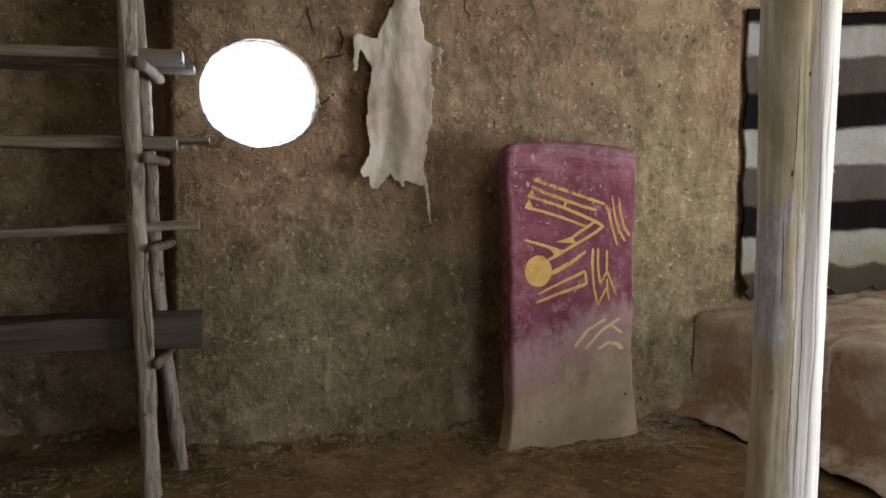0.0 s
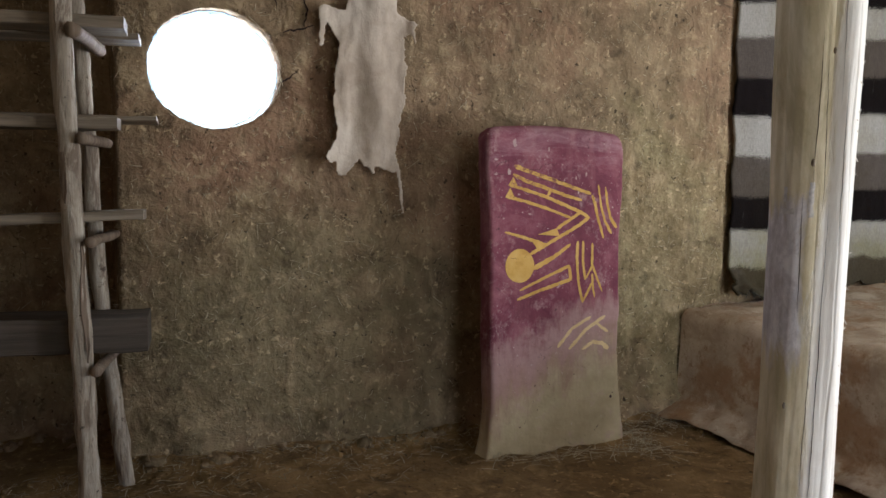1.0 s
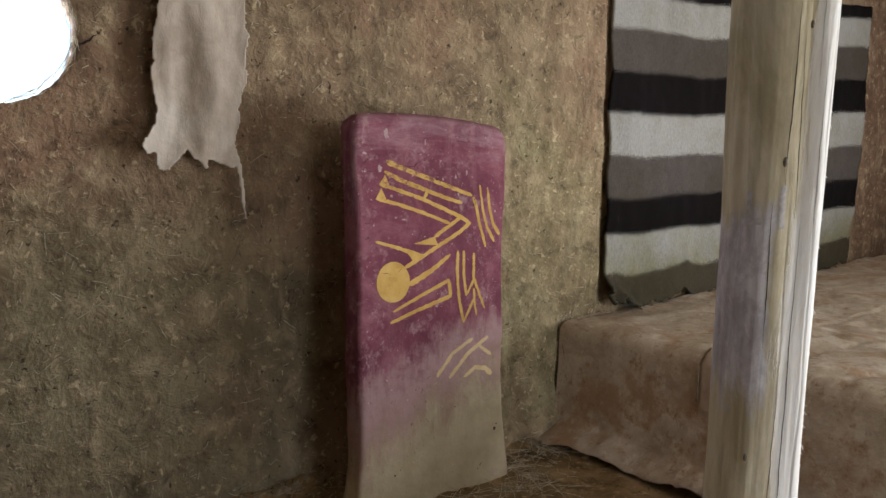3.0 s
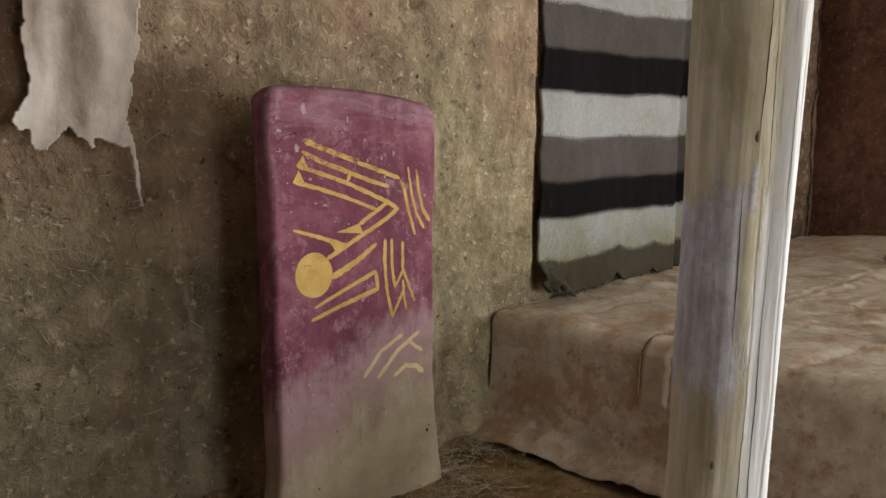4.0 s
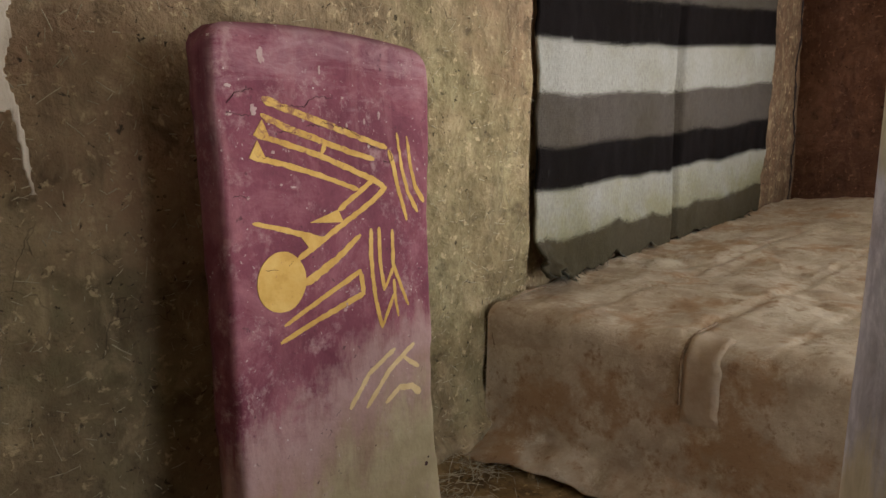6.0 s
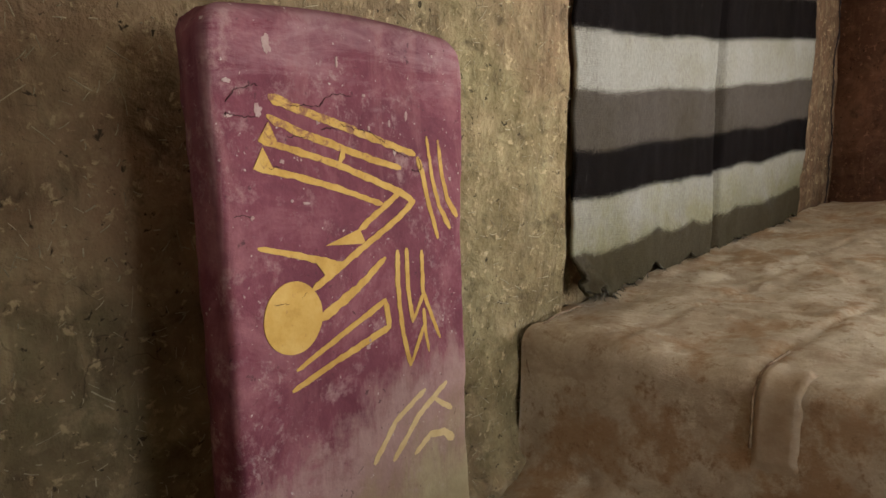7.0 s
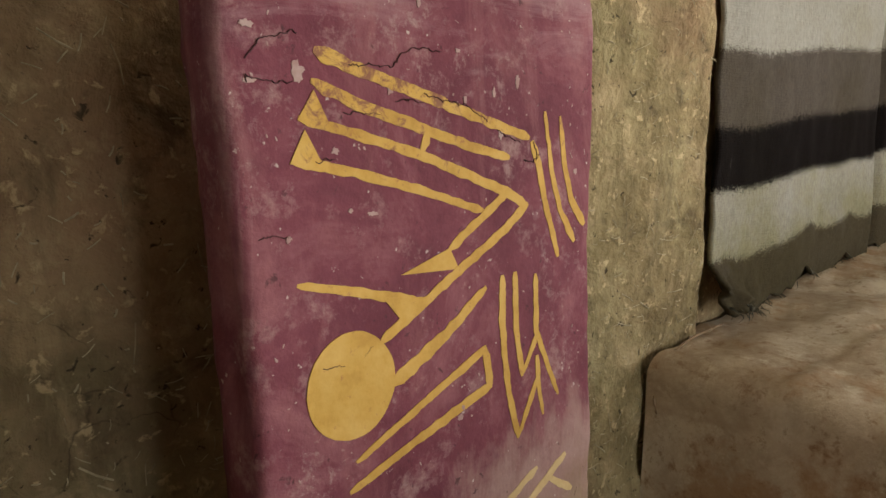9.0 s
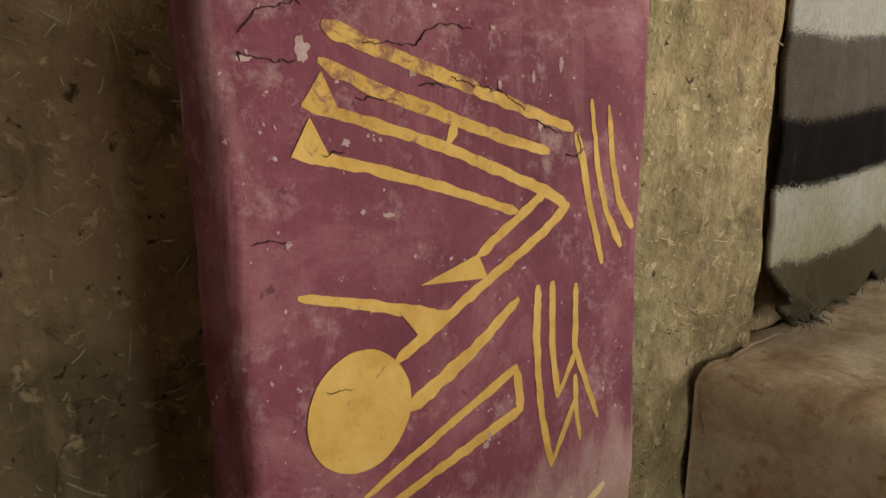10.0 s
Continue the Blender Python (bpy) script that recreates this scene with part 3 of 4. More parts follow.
    for w0, w1, pts in (
        (0.016, W, [(-0.186, 1.097), (-0.137, 1.08), (-0.052, 1.056), (0.048, 1.026), (0.152, 0.996)]),
        (W, 0.011, [(0.157, 0.992), (0.17, 0.961), (0.184, 0.909), (0.213, 0.823)]),
        (0.014, 0.012, [(-0.192, 1.065), (-0.133, 1.041), (-0.054, 1.017), (0.029, 0.991), (0.11, 0.971)]),
        (0.011, 0.014, [(-0.21, 1.027), (-0.154, 1.013), (-0.055, 0.985), (0.028, 0.955), (0.109, 0.924), (0.143, 0.904)]),
        (0.013, 0.013, [(0.147, 0.907), (0.103, 0.878), (0.025, 0.838), (-0.047, 0.803), (-0.118, 0.769)]),
        (0.012, 0.010, [(-0.221, 0.983), (-0.144, 0.967), (-0.057, 0.943), (0.059, 0.905)]),
        (0.012, 0.012, [(0.106, 0.926), (0.054, 0.895), (-0.002, 0.862)]),
        (0.013, 0.013, [(-0.03, 1.011), (-0.043, 0.985)]),
        (0.009, 0.014, [(-0.225, 0.853), (-0.152, 0.834), (-0.055, 0.805)]),
        (0.012, 0.019, [(0.062, 0.803), (-0.014, 0.756), (-0.105, 0.715)]),
        (0.008, 0.012, [(0.185, 1.032), (0.199, 0.952), (0.219, 0.891), (0.25, 0.841)]),
        (0.008, 0.014, [(0.219, 1.025), (0.231, 0.95), (0.244, 0.904), (0.273, 0.864)]),
        (0.012, 0.010, [(0.094, 0.814), (0.09, 0.75), (0.097, 0.659), (0.117, 0.576)]),
        (0.008, 0.011, [(0.117, 0.578), (0.163, 0.655)]),
        (0.011, 0.010, [(0.119, 0.815), (0.118, 0.735), (0.128, 0.664)]),
        (0.008, 0.010, [(0.128, 0.666), (0.163, 0.718)]),
        (0.011, 0.008, [(0.161, 0.806), (0.16, 0.722), (0.186, 0.665), (0.209, 0.615)]),
        (0.012, 0.006, [(0.161, 0.687), (0.164, 0.64), (0.173, 0.594)]),
        (0.008, 0.013, [(-0.162, 0.635), (-0.064, 0.675), (0.058, 0.722)]),
        (0.012, 0.012, [(0.055, 0.722), (0.063, 0.664)]),
        (0.014, 0.010, [(0.063, 0.668), (-0.067, 0.634), (-0.172, 0.6)]),
    ):
        stroke("ochre_stroke", pts, w0, w1, OCHRE)
    for w0, w1, pts in (
        (0.011, 0.013, [(0.156, 0.519), (0.068, 0.477), (0.004, 0.41)]),
        (0.014, 0.012, [(0.223, 0.518), (0.133, 0.47), (0.055, 0.399)]),
        (0.010, 0.013, [(0.182, 0.492), (0.238, 0.455)]),
        (0.011, 0.018, [(0.115, 0.394), (0.164, 0.42), (0.208, 0.412), (0.239, 0.388)]),
    ):
        stroke("ochre_stroke", pts, w0, w1, OCHRE_PALE, label="faded ochre stroke on bare clay")
    for tri in ([(-0.211, 1.025), (-0.189, 1.056), (-0.170, 1.017)], [(-0.224, 0.98), (-0.203, 1.015), (-0.181, 0.974)],
                [(-0.083, 0.842), (-0.002, 0.864), (0.013, 0.835)], [(-0.112, 0.82), (-0.046, 0.809), (-0.086, 0.787)]):
        patch("ochre_wedge", tri, OCHRE)
    disc = []
    for k in range(40):
        t = math.tau * k / 40
        r = 1 + 0.025 * fbm(2 * math.cos(t), 2 * math.sin(t), 3.0)
        disc.append((-0.162 + 0.0605 * r * math.cos(t), 0.727 + 0.0625 * r * math.sin(t)))
    patch("ochre_disc", disc, OCHRE, 0.0013, "solid yellow ochre disc")
    for k, pts in enumerate((
        [(-0.266, 1.086), (-0.254, 1.099), (-0.242, 1.106), (-0.224, 1.111), (-0.204, 1.114)],
        [(-0.266, 1.063), (-0.266, 1.069), (-0.255, 1.065), (-0.23, 1.062), (-0.214, 1.065)],
        [(-0.144, 1.082), (-0.116, 1.084), (-0.083, 1.082), (-0.07, 1.095), (-0.048, 1.106), (-0.006, 1.103)],
        [(-0.081, 1.046), (-0.059, 1.046), (-0.036, 1.042)],
        [(0.087, 1.008), (0.11, 0.998), (0.133, 0.991)],
        [(0.139, 0.967), (0.159, 0.964), (0.175, 0.974)],
        [(0.158, 0.989), (0.167, 0.974), (0.164, 0.963)],
        [(-0.266, 0.906), (-0.25, 0.909), (-0.228, 0.905)],
        [(-0.152, 1.031), (-0.13, 1.032), (-0.102, 1.03)],
        [(-0.037, 1.054), (-0.003, 1.045), (0.03, 1.04), (0.07, 1.02)],
        [(-0.193, 0.981), (-0.166, 0.983)],
        [(-0.2, 0.757), (-0.16, 0.75), (-0.13, 0.765)],
    )):
        jag = [(u + 0.002 * fbm(u * 120, v * 120, k), v + 0.0034 * fbm(u * 120, v * 120, k + 5.0) + 0.0015 * fbm(u * 420, v * 420, k)) for u, v in resample(pts, 0.0022)]
        stroke("crack", jag, 0.0011, 0.0005, PAINT_CRACK, 0.0017, "fine dark crack in the paint")
    for k, (u, v, a, b) in enumerate(((-0.207, 1.073, 0.008, 0.011), (-0.12, 0.919, 0.007, 0.003), (-0.185, 1.178, 0.009, 0.016), (0.005, 0.64, 0.006, 0.004), (0.21, 1.19, 0.003, 0.003), (-0.038, 1.16, 0.003, 0.009), (0.01, 0.652, 0.003, 0.004), (-0.15, 0.925, 0.003, 0.003),
            (-0.087, 1.057, 0.004, 0.005), (0.128, 1.071, 0.004, 0.009), (0.082, 1.056, 0.003, 0.007), (-0.166, 0.991, 0.005, 0.004), (-0.231, 0.903, 0.004, 0.004), (0.021, 1.106, 0.004, 0.003), (0.03, 1.046, 0.003, 0.005), (-0.262, 1.118, 0.008, 0.004), (-0.262, 1.064, 0.008, 0.003), (0.094, 1.005, 0.005, 0.01), (0.254, 0.945, 0.004, 0.005))):
        ring = []
        for j in range(26):
            t = math.tau * j / 26
            r = 0.9 + 0.5 * fbm(1.7 * math.cos(t) + k * 4, 1.7 * math.sin(t), 2.0) + 0.15 * fbm(7 * math.cos(t), 7 * math.sin(t), k)
            ring.append((u + a * r * math.cos(t), v + b * r * math.sin(t)))
        patch("chip", ring, CHIP, 0.0006 + 0.0001 * (k % 8), "pale chip where the paint has flaked")
    # pits in the bare clay
    for u, v, r in ((0.254, 0.195, 0.006), (0.262, 0.21, 0.003), (-0.157, 0.12, 0.003), (0.08, 0.3, 0.002)):
        ring = [(u + r * math.cos(math.tau * j / 12) * (1 + 0.5 * fbm(j * 0.9, u * 9, 1.0)), v + r * math.sin(math.tau * j / 12) * (1 + 0.5 * fbm(j * 0.9, v * 9, 4.0))) for j in range(12)]
        patch("pit", ring, PAINT_CRACK, 0.0005, "small dark pit in the bare clay")
    # specks of lost paint, thickest along the edges
    rnd = random.Random(21)
    for k in range(70):
        u = rnd.uniform(-0.25, 0.25) if k % 2 else rnd.choice((-1, 1)) * rnd.uniform(0.235, 0.26)
        v = rnd.uniform(0.5, 1.2)
        a, b = rnd.uniform(0.0008, 0.002), rnd.uniform(0.0008, 0.003)
        turn = rnd.uniform(0, 6)
        ring = []
        for j in range(7):
            t = math.tau * j / 7
            ring.append((u + a * math.cos(t) * rnd.uniform(0.5, 1.3) + 0.5 * b * math.sin(t) * math.cos(turn), v + b * math.sin(t) * rnd.uniform(0.5, 1.3)))
        patch("speck", ring, CHIP, 0.0007, "tiny pale speck of lost paint")


painted_slab()


# ---- wooden post ----
s = Shader("scraped_wood", 0.8)
SCRAPE = s.finish(s.ramp(s.noise(60, 5, 0.7), (0.35, (0.4, 0.37, 0.35)), (0.65, (0.62, 0.58, 0.54))))


def wooden_post():
    thing = root("wooden_post", (1.344, 1.706, 0), "pale hewn oak post with long drying cracks, standing on the floor", "post")
    bm = bmesh.new()
    n, m = 320, 130

    def place(a, b):
        z = -0.05 + b * (TOP + 0.05)
        t = math.tau * a
        facets = 0.0045 * math.cos(5 * t + 0.8 + 0.3 * z) + 0.0012 * math.cos(9 * t + 1.5 * math.sin(z * 1.2))
        r = 0.087 + 0.012 * max(0.0, z - 0.9) + 0.014 * max(0.0, 0.5 - z) + facets
        r += 0.0045 * fbm(2.2 * math.cos(t), 2.2 * math.sin(t), z * 1.3, 3)
        r += 0.0004 * fbm(14 * math.cos(t), 14 * math.sin(t), z * 1.6, 3)
        # drying cracks run up and down
        for c, z0, z1, deep in ((4.05, 0.55, 1.02, 0.002), (4.3, 0.95, 1.9, 0.002), (4.62, 0.1, 1.1, 0.003), (4.85, 0.7, 1.6, 0.003)):
            if z0 < z < z1:
                d = abs((t - c - 0.05 * math.sin(z * 5 + c) - 0.04 * fbm(z * 5, c, 1.0) + math.pi) % math.tau - math.pi)
                r -= deep * max(0.0, 1 - d / 0.022) * math.sin(math.pi * (z - z0) / (z1 - z0))
        lx = -0.030 * (z - 0.9) + 0.006 * math.sin(z * 2.2)
        ly = -0.047 * (z - 0.9)
        return (lx + r * math.cos(t), ly + r * math.sin(t), z)

    sheet(n, m, place, bm)
    bmesh.ops.remove_doubles(bm, verts=bm.verts, dist=0.00005)
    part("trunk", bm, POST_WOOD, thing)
    for z, t, s in ((1.075, 3.95, 0.011), (1.32, 4.3, 0.008), (0.5, 3.6, 0.009)):
        bm = bmesh.new()
        bmesh.ops.create_uvsphere(bm, u_segments=14, v_segments=8, radius=s)
        for v in bm.verts:
            v.co = Vector((v.co.x * 0.45, v.co.y * 0.45, v.co.z * 0.9)) + Vector((0.085 * math.cos(t) - 0.03 * (z - 0.9), 0.085 * math.sin(t) - 0.047 * (z - 0.9), z))
        part("knot", bm, BOARD_WOOD, thing, "small dark knot")
    # thin open drying cracks
    for k, (z0, z1, t0, t1, wide) in enumerate(((1.02, 1.36, 3.955, 4.0, 0.0016), (0.97, 1.3, 4.22, 4.15, 0.0013), (0.72, 1.0, 3.75, 3.74, 0.0016), (0.2, 0.98, 4.3, 4.36, 0.0017), (0.3, 0.7, 4.08, 4.12, 0.0012), (1.2, 2.1, 4.5, 4.42, 0.0013), (0.85, 1.3, 4.62, 4.6, 0.0012))):
        def split(a, b):
            z = z0 + b * (z1 - z0)
            t = t0 + b * (t1 - t0) + 0.03 * fbm(z * 6, k, 1.0) + 0.012 * fbm(z * 30, k, 3.0)
            w = 0.42 * wide * (0.2 + math.sin(math.pi * b)) * (1 + 0.5 * fbm(z * 40, k, 2.0))
            x, y, _ = place(t / math.tau, (z + 0.05) / (TOP + 0.05))
            s = (a - 0.5) * 2 * w
            return (x + 0.0012 * math.cos(t) - s * math.sin(t), y + 0.0012 * math.sin(t) + s * math.cos(t), z)

        part("drying_crack", sheet(2, 60, split), CRACK, thing, "thin dark drying crack")
    # pale scraped marks above the lilac-grey side
    for k, (z0, z1, t0, t1) in enumerate(((0.957, 0.97, 3.05, 3.55), (0.95, 1.03, 3.86, 3.98), (0.985, 1.02, 3.2, 3.32))):
        def mark(a, b):
            z = z0 + b * (z1 - z0) + 0.003 * fbm(a * 5, k, 1.0)
            t = t0 + a * (t1 - t0) + 0.03 * fbm(b * 5, k, 4.0)
            x, y, _ = place(t / math.tau, (z + 0.05) / (TOP + 0.05))
            return (x + 0.0009 * math.cos(t), y + 0.0009 * math.sin(t), z)

        part("scrape", sheet(12, 10, mark), SCRAPE, thing, "pale scraped mark")
    # loose splinters along the hewn edge
    rnd = random.Random(4)
    for k in range(34):
        z = rnd.uniform(0.25, 1.75)
        t = rnd.uniform(5.0, 5.6)
        p = Vector((0.089 * math.cos(t) - 0.03 * (z - 0.9), 0.089 * math.sin(t) - 0.047 * (z - 0.9), z))
        out = Vector((math.cos(t), math.sin(t), rnd.uniform(-2.5, 2.5)))
        bm = tube(bmesh.new(), [p, p + out * 0.003, p + out * 0.005], [0.0016, 0.001, 0.0003], 5)
        part("splinter", bm, POST_WOOD, thing)


wooden_post()


# ---- shelf rack ----
def shelf_rack():
    thing = root("shelf_rack", (0, 0, 0), "rack of rough peeled poles carrying split-board shelves against the wall", "shelf")
    for off, seed in ((0.0, 0.0), (-1.12, 5.0)):
        front = [(-0.36 + off, 2.70, -0.03), (-0.366 + off, 2.70, 0.23), (-0.379 + off, 2.70, 0.595), (-0.388 + off, 2.70, 0.84), (-0.399 + off, 2.70, 1.167), (-0.411 + off, 2.70, 1.65), (-0.42 + off, 2.70, 1.95)]
        pts = [q for p0, p1 in zip(front, front[1:]) for q in line(p0, p1, 14)[:-1]] + [Vector(front[-1])]
        pts = [p + Vector((0.004 * fbm(p.z * 5, seed, 1.0), 0.004 * fbm(p.z * 5, seed, 6.0), 0)) for p in pts]
        rr = [(0.031 - 0.003 * k / len(pts)) * (1 + 0.1 * fbm(k * 0.21, seed, 3.0)) for k in range(len(pts))]
        part("pole", tube(bmesh.new(), pts, rr, 18, 0.26, seed), POLE_WOOD, thing)
        back = [(-0.278 + off, 2.95, -0.03), (-0.309 + off, 2.95, 0.234), (-0.332 + off, 2.95, 0.438), (-0.354 + off, 2.95, 0.7), (-0.37 + off, 2.95, 1.03), (-0.384 + off, 2.95, 1.336), (-0.398 + off, 2.95, 1.566), (-0.42 + off, 2.95, 1.95)]
        pts = [q for p0, p1 in zip(back, back[1:]) for q in line(p0, p1, 12)[:-1]] + [Vector(back[-1])]
        pts = [p + Vector((0.004 * fbm(p.z * 5, seed, 11.0), 0.004 * fbm(p.z * 5, seed, 16.0), 0)) for p in pts]
        rr = [(0.026 - 0.004 * k / len(pts)) * (1 + 0.12 * fbm(k * 0.21, seed, 9.0)) for k in range(len(pts))]
        part("pole", tube(bmesh.new(), pts, rr, 16, 0.24, seed + 2), POLE_WOOD, thing)
        for k, (z, dx) in enumerate(((1.44, -0.018), (1.135, 0.0), (0.835, 0.016), (0.452, 0.022))):
            x = -0.352 + off + dx
            pts = line((x - 0.004, 2.655, z + 0.004), (x + 0.03, 3.0, z + 0.008), 10)
            part("crosspiece", tube(bmesh.new(), pts, 0.016 if k else 0.021, 10, 0.25, seed + k), BARK, thing)
        # strips of bark that peel away along the front pole
        for k, (z0, z1, ang) in enumerate(((0.48, 0.84, 5.35), (0.95, 1.1, 4.3))):
            def peel(a, b):
                z = z0 + b * (z1 - z0)
                base = Vector((-0.359 + off - 0.0325 * z, 2.70, 0))
                t = ang + (a - 0.5) * (0.4 + 0.3 * fbm(z * 9, k, seed)) * (0.25 + math.sin(math.pi * b)) + 0.15 * fbm(z * 4, k, 2.0)
                r = 0.0325 + 0.006 * abs(a - 0.5) * 2 * (0.5 + fbm(z * 12, k, 4.0))
                return (base.x + r * math.cos(t), base.y + r * math.sin(t), z)

            strip = part("bark_strip", sheet(6, 26, peel), BARK, thing, "peeling strip of bark")
            m = strip.modifiers.new("thickness", "SOLIDIFY")
            m.thickness = 0.0025
    rnd = random.Random(7)
    for z, rise, boards in ((1.457, 0.016, ((2.735, 2.86, -0.244, 0.036, 0.0), (2.88, 3.02, -0.215, 0.02, 0.0))), (1.166, 0.014, ((2.735, 2.85, -0.268, 0.034, 0.0), (2.865, 3.01, -0.165, 0.016, 0.034))),
                            (0.874, 0.026, ((2.735, 2.88, -0.2, 0.03, 0.0), (2.9, 3.01, -0.225, 0.02, 0.0))), (0.491, 0.004, ((2.745, 2.93, -0.195, 0.108, 0.0),))):
        for y0, y1, end, thick, lift in boards:
            bm = bmesh.new()
            seed = rnd.uniform(0, 50)
            nu = 60

            def place(a, b):
                x = -1.62 + a * (end + 1.62)
                loop = [(0, 0), (0.02, 0), (0.5, 0), (0.98, 0), (1, 0), (1, 1), (0.98, 1), (0.5, 1), (0.02, 1), (0, 1)]
                c, top = loop[int(round(b * 10)) % 10]
                wob = 0.008 * fbm(x * 3, seed, c * 2)
                bev = 0.003 if c in (0, 1) else 0
                return (x, y0 + c * (y1 - y0) + wob, z + lift + top * thick + rise * (x + 0.8) / 0.6 + (bev if top == 0 else -bev) + 0.006 * fbm(x * 2.2, seed + 9, 0) + 0.003 * fbm(x * 9, seed, c))

            sheet(nu, 10, place, bm)
            bmesh.ops.remove_doubles(bm, verts=bm.verts, dist=0.0003)
            bmesh.ops.holes_fill(bm, edges=[e for e in bm.edges if e.is_boundary])
            bmesh.ops.recalc_face_normals(bm, faces=bm.faces)
            part("shelf_board", bm, BEAM_WOOD if thick > 0.05 else BOARD_WOOD, thing, "thick dark beam" if thick > 0.05 else "", smooth=False)


shelf_rack()


# ---- hide on the wall ----
def hide_skin():
    s = Shader("raw_hide", 0.7)
    col = s.ramp(s.noise(4, 6, 0.6, 0.4), (0.34, (0.37, 0.295, 0.225)), (0.5, (0.5, 0.415, 0.33)), (0.66, (0.6, 0.52, 0.43)))
    vein = s.noise(1.0, 7, 0.68, 0.3, s.stretch((11, 11, 6), (0.0, 0.3, 0.0)))
    col = s.mix(s.ramp(vein, (0.54, 0.0), (0.72, 0.55)), col, (0.33, 0.25, 0.17))
    col = s.mix(s.ramp(s.noise(60, 5, 0.7), (0.6, 0.0), (0.74, 0.4)), col, (0.3, 0.22, 0.15))
    return s.finish(col, s.math("ADD", vein, s.math("MULTIPLY", s.noise(45, 5, 0.65), 0.3)), 0.6, 0.012)


HIDE = hide_skin()


def goat_hide():
    """A stretched pelt: a narrow body, a neck, four leg flaps and a tail strip."""
    def seg(x, z, ax, az, bx, bz, r0, r1):
        dx, dz = bx - ax, bz - az
        t = max(0.0, min(1.0, ((x - ax) * dx + (z - az) * dz) / (dx * dx + dz * dz)))
        return math.hypot(x - ax - t * dx, z - az - t * dz) < r0 + (r1 - r0) * t

    def inside(x, z):
        x += 0.008 * fbm(x * 14, z * 14, 3.0) + 0.004 * fbm(x * 50, z * 50, 4.0)
        z += 0.010 * fbm(x * 12, z * 12, 8.0)
        body = 1.13 < z < 1.66 and abs(x - 0.58 + 0.05 * (1.4 - z)) < 0.124 + 0.014 * math.cos((z - 1.4) * 9)
        return (body or seg(x, z, 0.58, 1.62, 0.615, 1.88, 0.118, 0.035)
                or seg(x, z, 0.5, 1.6, 0.405, 1.655, 0.07, 0.022) or seg(x, z, 0.405, 1.655, 0.392, 1.53, 0.02, 0.008)
                or seg(x, z, 0.66, 1.62, 0.738, 1.62, 0.07, 0.018) or seg(x, z, 0.738, 1.63, 0.75, 1.555, 0.013, 0.004)
                or seg(x, z, 0.5, 1.17, 0.435, 1.125, 0.06, 0.024) or seg(x, z, 0.49, 1.13, 0.47, 1.07, 0.05, 0.02)
                or seg(x, z, 0.61, 1.14, 0.66, 1.085, 0.055, 0.02) or seg(x, z, 0.65, 1.29, 0.712, 1.35, 0.04, 0.014)
                or seg(x, z, 0.67, 1.14, 0.705, 0.92, 0.011, 0.005) or seg(x, z, 0.57, 1.12, 0.585, 1.07, 0.03, 0.01))

    x0, x1, z0, z1, cell = 0.36, 0.82, 0.9, 1.93, 0.0055
    nu, nv = int((x1 - x0) / cell), int((z1 - z0) / cell)

    def place(a, b):
        x, z = x0 + a * (x1 - x0), z0 + b * (z1 - z0)
        fold = 0.013 * math.sin(34 * x - 6.0 * z + 3.0 * fbm(x * 3, z * 2, 1.0)) + 0.022 * fbm(x * 7, z * 2.6, 6.0, 2) + 0.005 * fbm(x * 18, z * 7, 2.0, 2)
        fold -= 0.02 * max(0.0, fbm(x * 12, z * 5, 14.0, 2)) * max(0.0, min(1.0, abs(x - 0.6) / 0.12))
        lift = 0.045 + 0.02 * max(0.0, 1.25 - z) / 0.3
        return (x, WALL_Y - 0.012 - lift + fold * 0.8, z)

    bm = sheet(nu, nv, place, keep=lambda a, b: inside(x0 + a * (x1 - x0), z0 + b * (z1 - z0)))
    bmesh.ops.delete(bm, geom=[v for v in bm.verts if not v.link_faces], context="VERTS")
    edge = [v for v in bm.verts if v.is_boundary]
    for _ in range(2):
        bmesh.ops.smooth_vert(bm, verts=edge, factor=0.6, use_axis_x=True, use_axis_z=True)
    ob = ob_from("animal_hide", bm, HIDE, label="pale stretched goat hide with ragged legs hung on the mud wall", category="hide")
    m = ob.modifiers.new("thickness", "SOLIDIFY")
    m.thickness = 0.004


goat_hide()


